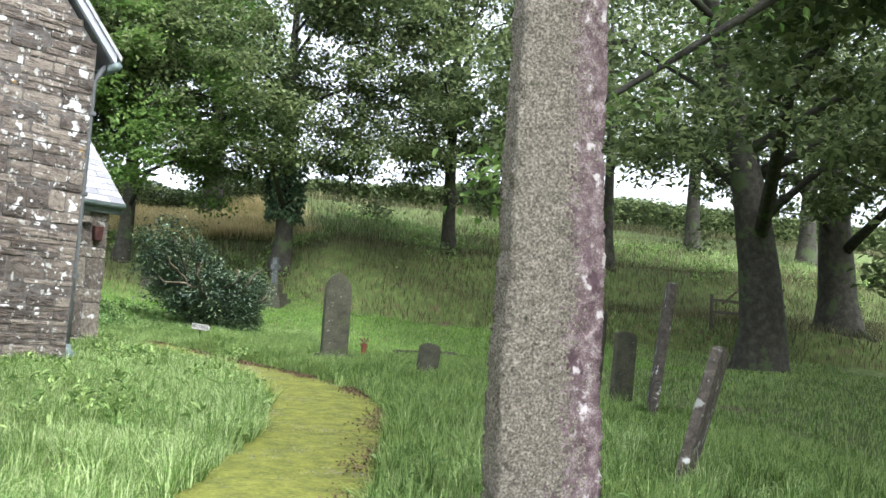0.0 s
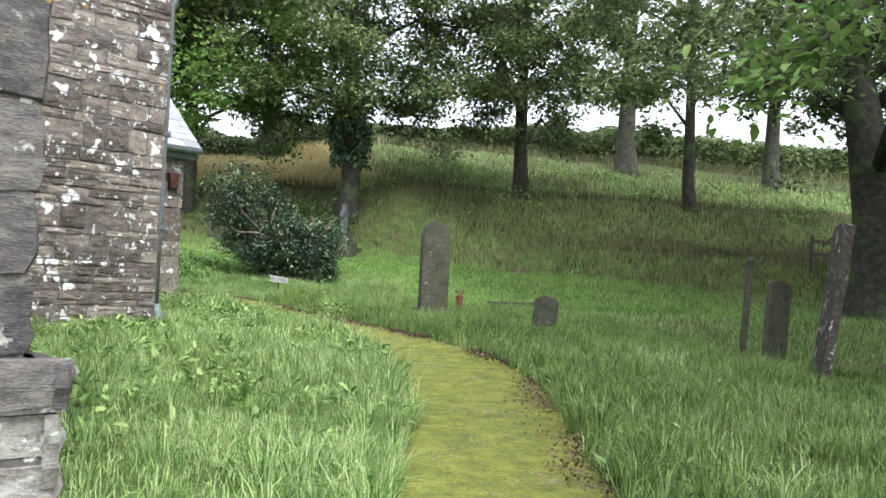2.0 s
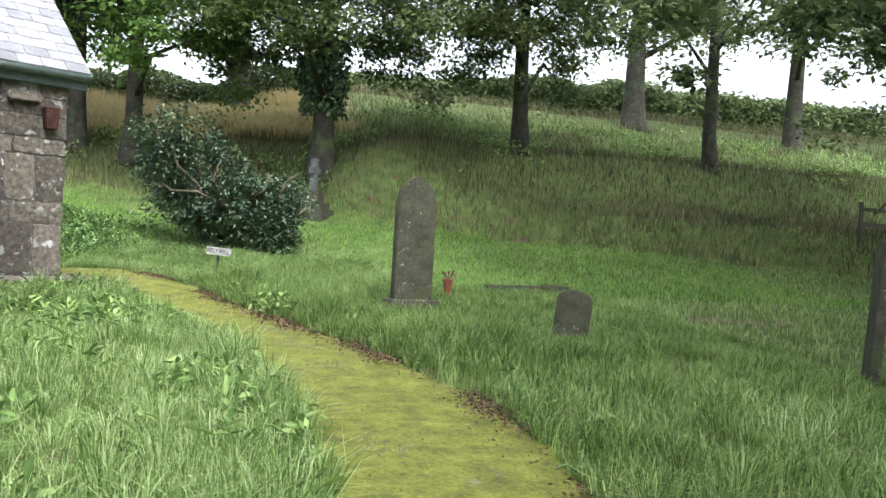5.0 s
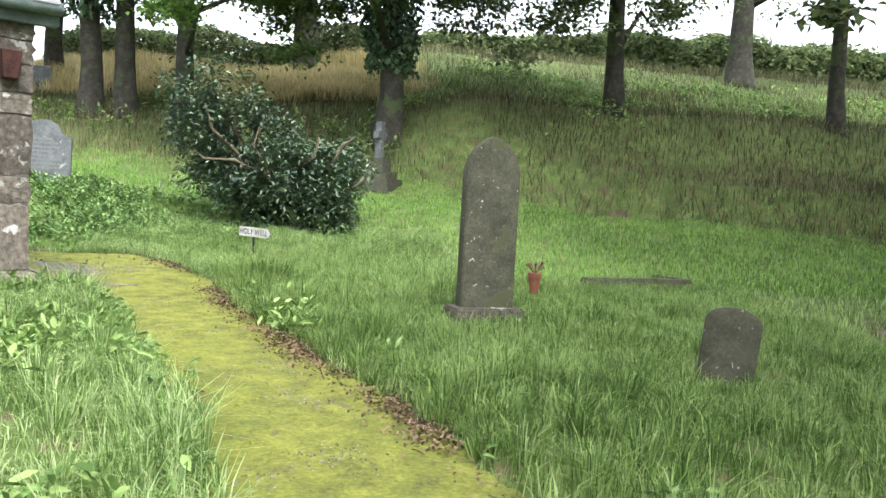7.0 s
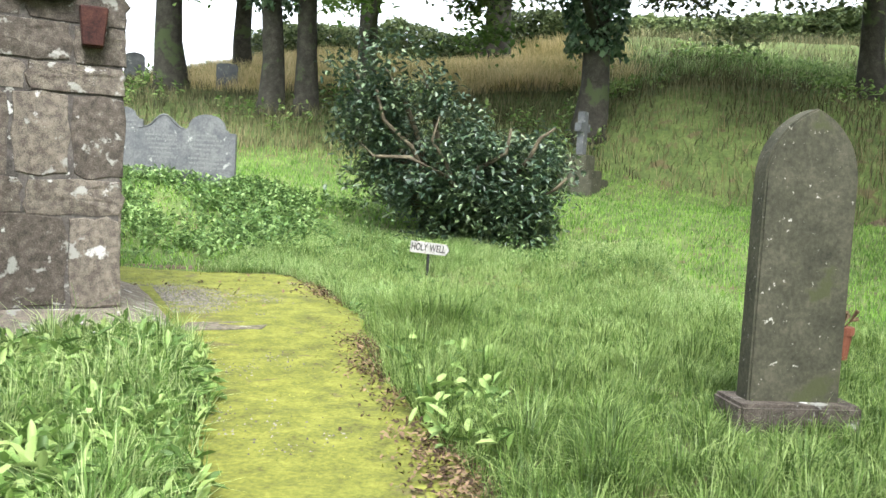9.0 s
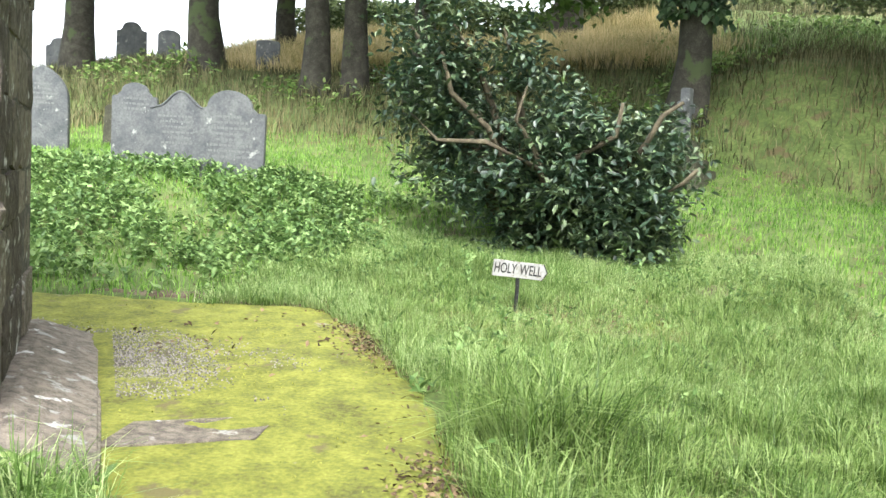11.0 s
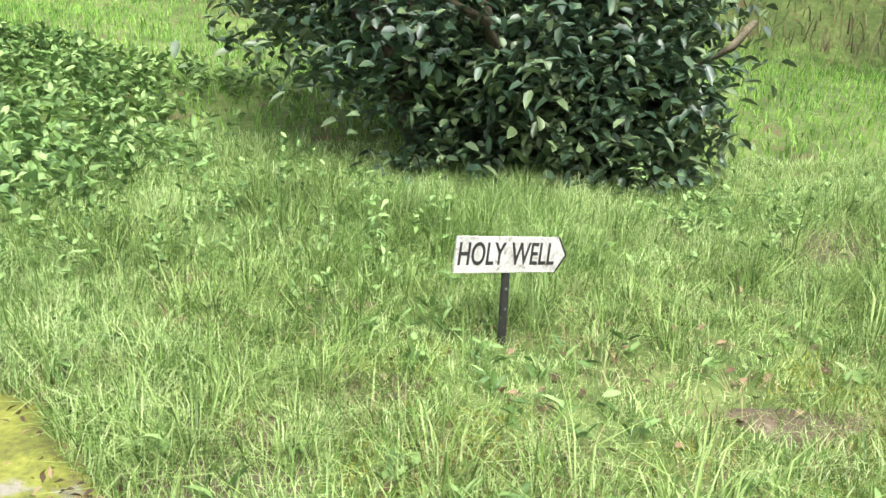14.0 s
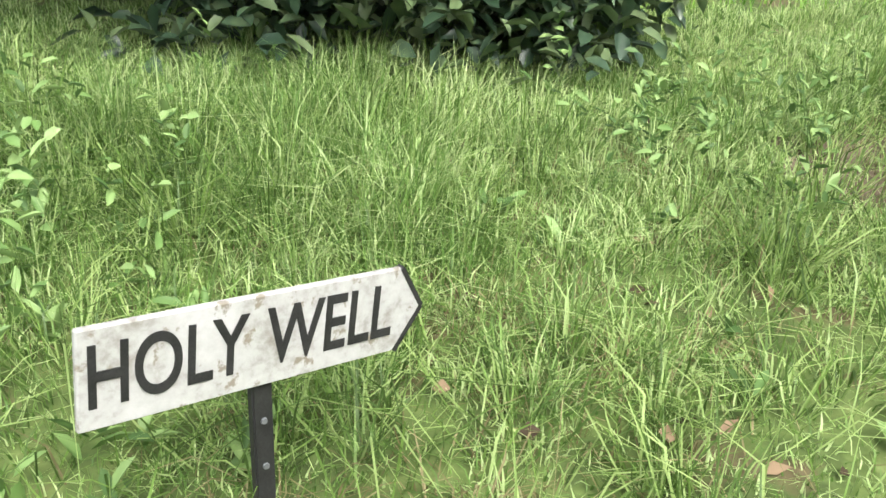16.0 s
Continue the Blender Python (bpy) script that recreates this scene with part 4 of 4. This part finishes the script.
# ---------- grass ----------
def blades(x, y, height, width, bend=0.5, spread=0.3, lean_a=None):
    """Two-step bent blades; returns verts and faces as quads (tip pinched)."""
    n_ = len(x)
    z = ground_z(x, y) - 0.01
    a = rng.uniform(0, 2 * np.pi, n_)
    lean_a = a + rng.normal(np.pi / 2, 0.5, n_) if lean_a is None else lean_a
    a = np.where(rng.random(n_) < 0.5, a, lean_a + np.pi / 2)
    h = height * rng.uniform(0.55, 1.25, n_)
    l1, l2 = h * rng.uniform(0.0, spread, n_), h * rng.uniform(0.15, bend + spread, n_)
    w = width * rng.uniform(0.6, 1.3, n_)
    sx_, sy_ = np.cos(a) * w / 2, np.sin(a) * w / 2
    dx, dy = np.cos(lean_a), np.sin(lean_a)
    v = np.empty((n_, 6, 3))
    v[:, 0] = np.stack([x - sx_, y - sy_, z], -1)
    v[:, 1] = np.stack([x + sx_, y + sy_, z], -1)
    mx, my, mz = x + dx * l1, y + dy * l1, z + h * 0.58
    v[:, 2] = np.stack([mx + sx_ * 0.85, my + sy_ * 0.85, mz], -1)
    v[:, 3] = np.stack([mx - sx_ * 0.85, my - sy_ * 0.85, mz], -1)
    tx, ty, tz = x + dx * l2, y + dy * l2, z + h * (1 - 0.25 * (l2 / np.maximum(h, 1e-3)) ** 2)
    v[:, 4] = np.stack([tx + sx_ * 0.12, ty + sy_ * 0.12, tz], -1)
    v[:, 5] = np.stack([tx - sx_ * 0.12, ty - sy_ * 0.12, tz], -1)
    i = np.arange(n_)[:, None] * 6
    f = np.concatenate([i + np.array([[0, 1, 2, 3]]), i + np.array([[3, 2, 4, 5]])], 0)
    return v.reshape(-1, 3), f


def in_building(x, y):
    bad = np.zeros(len(x), bool)
    for ox, oy, w, d, pad in ((-1.86, 14.12, 7, 5, 0.02), (-1.5, 5.62, 4.2, 6, 0.14), (-1.93, 19.12, 4.2, 2.3, 0.5)):
        u = (x - ox) * CA + (y - oy) * SA
        v_ = -(x - ox) * SA + (y - oy) * CA
        bad |= (u < pad) & (u > -w) & (v_ > -pad) & (v_ < d)
    return bad


def field(name, n_, x0, x1, y0, y1, height, width, mat, label, keep=None, tall=None, bend=0.5, spread=0.3, category="grass", edge=0.02, tufts=0):
    x, y = rng.uniform(x0, x1, n_), rng.uniform(y0, y1, n_)
    out_a, size_t = rng.uniform(0, 2 * np.pi, n_), np.ones(n_)
    if tufts:
        k = rng.integers(0, tufts, n_)
        cx_, cy_, cs = rng.uniform(x0, x1, tufts), rng.uniform(y0, y1, tufts), rng.uniform(0.5, 1.5, tufts)
        on = rng.random(n_) < 0.6
        rad_t = np.abs(rng.normal(0, 0.06, n_)) * cs[k]
        x, y = np.where(on, cx_[k] + rad_t * np.cos(out_a), x), np.where(on, cy_[k] + rad_t * np.sin(out_a), y)
        size_t = np.where(on, cs[k], 0.8)
    ok = (off_path(x, y) > edge) & ~in_building(x, y)
    if keep is not None:
        ok &= rng.random(n_) < keep(x, y)
    x, y = x[ok], y[ok]
    h = height * size_t[ok]
    if tall is not None:
        h = h * tall(x, y)
    v, f = blades(x, y, h, width, bend, spread, out_a[ok])
    ob = mesh_object(name, v, f, mat)
    return tagged(ob, label, category, kind="stuff")


def hollow(x, y):
    """1 away from the dark gap under the bank, 0 inside it."""
    return 1.0 * ((((x - 9.0) / 1.1) ** 2 + ((y - 30.6) / 0.6) ** 2) > 1)


def lush(x, y):
    """Long beside the path and on the lawn, short on the trodden ground by the sign."""
    near = np.exp(-np.maximum(off_path(x, y), 0) / 0.9)
    t_ = 0.75 + 0.45 * np.clip(wave(x, y, 1.5), -0.6, 1) + 0.45 * near
    worn = 0.8 * np.exp(-(((x - 2.5) / 0.8) ** 2 + ((y - 24.6) / 0.4) ** 2)) + np.exp(-(((x - 0.6) / 1.9) ** 2 + ((y - 22.6) / 1.5) ** 2))
    t_ = t_ * (1 - 0.66 * np.minimum(worn, 1.2))
    t_ = t_ + 1.1 * np.exp(-(((x - 0.3) / 1.3) ** 2 + ((y - 24.9) / 0.6) ** 2))
    return np.clip(t_, 0.2, 2) * (1 - 0.35 * sstep(22, 24, y))


field("lawn_grass", 150000, 0.5, 8, 2, 14, 0.23, 0.007, M_GRASS, "long lush green churchyard grass", tufts=1300, tall=lush, bend=0.8, keep=lambda x, y: 1.0 * (off_path(x - 0.0, y) > 0) * (x > np.interp(y, EDGE_Y, EDGE_R)))
field("grass_tufts", 18000, 0.9, 5.0, 5.5, 12.5, 0.2, 0.007, M_GRASS_PALE, "pale arching tufts of long grass beside the path", tufts=260, bend=1.0, spread=0.5, keep=lambda x, y: 1.0 * (x > np.interp(y, EDGE_Y, EDGE_R)))
# The open lawn's brighter light is partly put into this paler blade colour.
field("lawn_grass", 180000, -5, 1.5, 4, 19.5, 0.21, 0.007, M_GRASS_PALE, "lush grass between the church and the path, coloured pale for its brighter light", tufts=1500, tall=lush, bend=0.9, spread=0.45, keep=lambda x, y: 1.0 * (x < np.interp(y, EDGE_Y, EDGE_L)))
field("lawn_grass", 160000, 0, 7, 14, 21.5, 0.2, 0.0062, M_GRASS, "long lush green churchyard grass", tufts=1300, tall=lush, bend=0.9, spread=0.4, keep=lambda x, y: 1.0 * (x > np.interp(y, EDGE_Y, EDGE_R)))
field("lawn_grass", 260000, -2.6, 3.6, 20.6, 26.5, 0.17, 0.0046, M_GRASS_PALE, "patchy grass round the signpost", tufts=2200, tall=lush, bend=0.9, spread=0.5, keep=lambda x, y: np.clip(0.75 + 0.5 * wave(x, y, 1.9, 1), 0.25, 1) * (1 - 0.93 * np.exp(-(((x - 2.4) / 0.65) ** 2 + ((y - 24.7) / 0.32) ** 2) ** 2)))
field("grass_tufts", 900, 0.3, 0.8, 19.45, 19.95, 0.34, 0.008, M_GRASS, "dark arching tussock of grass beside the path", tufts=5, bend=1.0, spread=0.5)
field("dead_grass", 26000, -1.8, 3.4, 21.3, 25.0, 0.09, 0.004, M_SEED, "flattened straw-coloured dead grass round the signpost", tufts=260, bend=1.4, spread=1.0, category="dead grass", keep=lambda x, y: np.clip(0.35 + wave(x, y, 1.6, 5), 0.03, 1))
field("moss", 30000, -1.2, 1.6, 21.8, 23.4, 0.035, 0.01, M_MOSS_TUFT, "yellow-green moss patches in the thin grass", bend=1.0, spread=0.9, category="moss", keep=lambda x, y: np.clip(1.6 * wave(x, y, 1.8, 2), 0, 1))
field("grass_tufts", 46000, -2.4, 3.4, 21.0, 25.4, 0.22, 0.005, M_GRASS, "spreading tufts of longer grass round the signpost", tufts=330, bend=1.1, spread=0.7, keep=lambda x, y: np.clip(0.5 + wave(x, y, 1.2, 3), 0.1, 1))
field("lawn_grass", 90000, -14, 14, 21, 34, 0.11, 0.012, M_MOWN, "short mown green churchyard grass", bend=0.8, keep=lambda x, y: 1.0 * (((x < -2.6) | (x > 3.6) | (y > 26.5)) & (y < foot(x) + 0.3)) * hollow(x, y))
field("shade_grass", 60000, 6, 22, 3, 30, 0.14, 0.014, M_GRASS, "thin grass in the shade of the trees", bend=0.8)
field("bank_grass", 150000, -22, 42, 25, 52, 0.42, 0.022, M_BANKGRASS, "rough uncut grass on the bank", tall=lambda x, y: 0.8 + 0.4 * wave(x, y, 0.6), keep=lambda x, y: (0.35 + 0.65 * (y < 45)) * (y > foot(x)) * hollow(x, y))
# Paler blades put the light on the crest into the grass colour.
field("bank_grass", 42000, 3, 42, 37.5, 46, 0.5, 0.02, M_GRASS_PALE, "bank-top grass, coloured lighter for the lit crest", tall=lambda x, y: 0.8 + 0.4 * wave(x, y, 0.8), keep=lambda x, y: sstep(37.5, 39.5, y) * np.clip(0.5 + wave(x, y, 0.4, 2), 0.1, 1))
field("dry_grass", 80000, -11, 6, 40, 49, 0.8, 0.022, M_TALL, "tall dry straw-coloured grass on the slope", tall=lambda x, y: 0.8 + 0.3 * wave(x, y, 0.5), keep=lambda x, y: sstep(-12, -9, x) * (1 - sstep(1, 6, x)))
field("dry_grass", 2600, 6, 22, 27.5, 34.5, 0.5, 0.016, M_SEED, "brown seeding grass along the foot of the bank", keep=lambda x, y: np.clip(wave(x, y, 0.7, 3) + 0.3, 0, 1) * (y > foot(x) + 0.2) * (y < foot(x) + 3))
field("dry_grass", 700, -12, -2, 32.5, 34.5, 0.35, 0.014, M_SEED, "brown seeding grass behind the gravestones")
field("ridge_grass", 30000, -20, 60, 52, 72, 0.6, 0.04, M_BANKGRASS, "rough grass along the ridge")


n_ = 90000
x, y = rng.uniform(-6, 3, n_), rng.uniform(4, 22.9, n_)
ok = (off_path(x, y) < 0.03) & ~in_building(x, y) & (rng.random(n_) < np.clip(0.55 + 0.8 * wave(x, y, 2.2, 7), 0.05, 1))
ok &= ~((((x + 2.9) / 1.3) ** 2 + ((y - 20.6) / 0.8) ** 2) < 0.7)
x, y = x[ok], y[ok]
v, f = blades(x, y, np.full(len(x), 0.03), 0.01, 1.0, 0.9)
tagged(mesh_object("moss", v, f, M_MOSS_TUFT), "yellow-green moss tufts covering the path", "moss", kind="stuff")


def rosettes(name, n_, x0, x1, y0, y1, leaf, wide, label, keep=None, per=7, height=0.1, edge=0.02, mat=M_WEED):
    x, y = rng.uniform(x0, x1, n_), rng.uniform(y0, y1, n_)
    ok = (off_path(x, y) > edge) & ~in_building(x, y)
    if keep is not None:
        ok &= rng.random(n_) < keep(x, y)
    x, y = x[ok], y[ok]
    p = np.repeat(np.stack([x, y, ground_z(x, y)], -1), per, 0)
    p[:, :2] += rng.normal(0, leaf * 0.25, (len(p), 2))
    p[:, 2] += rng.uniform(0.02, 1, len(p)) * height
    v, f = leaf_cloud(p, leaf, wide, droop=-0.35, six=True)
    return tagged(mesh_object(name, v, f, mat), label, "weeds", kind="stuff")


rosettes("nettle_patch", 4600, -9, -1.2, 22.7, 28.2, 0.085, 0.05, "dense nettles and dock beyond the path", mat=M_NETTLE, per=11, height=0.24, keep=lambda x, y: sstep(-1.6, -2.9, x - 0.35 * (y - 25)) * sstep(22.6, 23.2, y) * np.clip(0.45 + 0.7 * wave(x, y, 1.1), 0.05, 1))
rosettes("dock_leaves", 1300, -3.5, 1.2, 7, 18.5, 0.115, 0.045, "broad dock leaves in the lawn", keep=lambda x, y: np.clip(wave(x, y, 1.4, 5) + 0.25, 0, 1), height=0.2)
rosettes("dock_leaves", 1100, -3, 0.2, 15.5, 19.2, 0.1, 0.045, "broad green weeds under the porch wall", height=0.1, keep=lambda x, y: 1.0 * (x < 0.2))
rosettes("small_weeds", 650, -2.5, 3.5, 20.5, 25.6, 0.07, 0.026, "small broadleaf weeds in the thin grass", mat=M_NETTLE, per=6, height=0.08, keep=lambda x, y: np.clip(wave(x, y, 2.0, 2) + 0.4, 0, 1))
rosettes("tall_weeds", 60, 1.0, 3.2, 23.6, 25.4, 0.05, 0.024, "upright leafy weeds beside the bush", mat=M_NETTLE, per=11, height=0.32)
rosettes("tall_weeds", 70, -2.0, 0.0, 23.6, 25.6, 0.055, 0.026, "upright leafy weeds in the long grass", mat=M_NETTLE, per=11, height=0.3)
rosettes("verge_weeds", 420, -1, 4, 5, 22.8, 0.1, 0.04, "weeds along the path edge", mat=M_NETTLE, keep=lambda x, y: np.exp(-np.maximum(off_path(x, y), 0) * 2), height=0.15)
rosettes("bank_weeds", 7000, -14, 36, 34, 47, 0.17, 0.1, "leafy weeds and brambles on the bank", per=6, height=0.5, keep=lambda x, y: np.clip(wave(x, y, 0.5, 6), 0, 1))

# hedge on the ridge
n_ = 110000
hx, hy = rng.uniform(-12, 60, n_), rng.normal(60, 1.1, n_)
hz = ground_z(hx, hy) + rng.random(n_) ** 1.3 * (0.9 + 1.5 * sstep(4, 26, hx) + 0.4 * wave(hx, hy * 0, 0.6))
v, f = leaf_cloud(np.stack([hx, hy, hz], -1), 0.36, 0.25)
tagged(mesh_object("hedge", v, f, M_LEAF), "dark field hedge along the skyline", "hedge", kind="stuff")

n_ = 22000
hx, hy = rng.uniform(-11, 4, n_), rng.normal(51, 0.9, n_)
hz = ground_z(hx, hy) + rng.random(n_) * (1.7 + 0.6 * wave(hx, hy * 0, 0.8))
v, f = leaf_cloud(np.stack([hx, hy, hz], -1), 0.22, 0.15)
tagged(mesh_object("hedge", v, f, M_LEAF), "dark overgrown hedge above the dry grass", "hedge", kind="stuff")

# ---------- litter, grit, soil ----------
# The patch at (8.95, 30.75) is soil colour standing in for the hollow's shade.
for cx, cy, rx_, ry_ in ((2.35, 24.7, 0.75, 0.35), (3.2, 24.3, 0.5, 0.3), (-0.75, 22.35, 0.35, 0.5), (-0.5, 22.9, 0.4, 0.2), (1.1, 22.7, 0.3, 0.16), (-2.6, 22.95, 1.1, 0.22), (5.0, 15.6, 0.5, 0.3), (8.5, 18.5, 1.2, 0.6), (8.95, 30.75, 1.15, 0.5), (9.5, 14.0, 1.6, 0.4)):
    vs, fs = [(cx, cy, gz(cx, cy) + 0.012)], []
    for ring in (0.35, 0.7, 1.0):
        for k in range(22):
            a = 2 * math.pi * k / 22
            q = ring * (1 + 0.22 * math.sin(3 * a + cx) + 0.13 * math.sin(7 * a + cy))
            x_, y_ = cx + rx_ * q * math.cos(a), cy + ry_ * q * math.sin(a)
            vs.append((x_, y_, gz(x_, y_) + (0.014 if ring < 1 else -0.02)))
    for k in range(22):
        j_ = (k + 1) % 22
        fs += [(0, 1 + k, 1 + j_, 1 + j_), (1 + k, 23 + k, 23 + j_, 1 + j_), (23 + k, 45 + k, 45 + j_, 23 + j_)]
    bm = bmesh.new()
    bv = [bm.verts.new(v_) for v_ in vs]
    for q in fs:
        bm.faces.new([bv[i_] for i_ in dict.fromkeys(q)])
    tagged(part("soil_and_hollow_patch", bm, M_SOIL, None, "bare brown soil patch with leaf litter, one darkening the bank hollow", True), kind="structure")
n_ = 22000
y = rng.uniform(5, 23, n_)
x = np.interp(y, EDGE_Y, EDGE_R) + rng.normal(0.02, 0.14, n_)
p = np.stack([x, y, np.maximum(ground_z(x, y), base_z(x, y) + 0.03) + 0.005], -1)
v, f = leaf_cloud(p[rng.random(n_) < np.clip(0.45 + wave(x, y, 1.3), 0.05, 1)], 0.036, 0.02, droop=0.0)
tagged(mesh_object("leaf_litter", v, f, M_LITTER), "brown fallen leaves along the path edge", "leaf litter", kind="stuff")
n_ = 1500
x, y = rng.uniform(-3, 3.5, n_), rng.uniform(20.5, 25, n_)
p = np.stack([x, y, ground_z(x, y) + 0.02], -1)
v, f = leaf_cloud(p[rng.random(n_) < np.clip(0.2 + wave(x, y, 1.7), 0, 1)], 0.055, 0.035, droop=0.0)
tagged(mesh_object("leaf_litter", v, f, M_LITTER), "brown fallen leaves in the thin grass", "leaf litter", kind="stuff")


def grit(name, n_, x0, x1, y0, y1, keep, label):
    x, y = rng.uniform(x0, x1, n_), rng.uniform(y0, y1, n_)
    ok = (off_path(x, y) < 0.0) & (rng.random(n_) < keep(x, y)) & ~in_building(x, y)
    x, y = x[ok], y[ok]
    m = len(x)
    c = np.stack([x, y, base_z(x, y) + 0.02], -1)
    s = rng.uniform(0.004, 0.01, (m, 1))
    d = np.array([(1, 0, -0.3), (-0.3, 0.9, -0.3), (-0.9, -0.1, -0.3), (0.1, -1, -0.3), (0, 0, 0.75)])
    j = d[None] * (1 + rng.normal(0, 0.2, (m, 5, 1)))
    v = (c[:, None] + j * s[:, None]).reshape(-1, 3)
    i = np.arange(m)[:, None] * 5
    f = np.concatenate([i + np.array([[a, b, 4]]) for a, b in ((0, 1), (1, 2), (2, 3), (3, 0))], 0)
    return tagged(mesh_object(name, v, f, M_GRIT), label, "gravel", kind="stuff")


grit("grit", 120000, -6, -0.8, 19.2, 22.6, lambda x, y: np.clip(np.exp(-(((x + 2.9) / 1.3) ** 2 + ((y - 20.6) / 0.8) ** 2)) * 1.6 - 0.25 + 0.3 * wave(x, y, 3), 0, 1), "grey grit showing through the moss by the porch")
grit("grit", 50000, -1, 2.6, 3, 19, lambda x, y: np.clip(0.9 * wave(x, y, 2.6, 3) - 0.15, 0, 0.6), "pale grit showing through the moss")
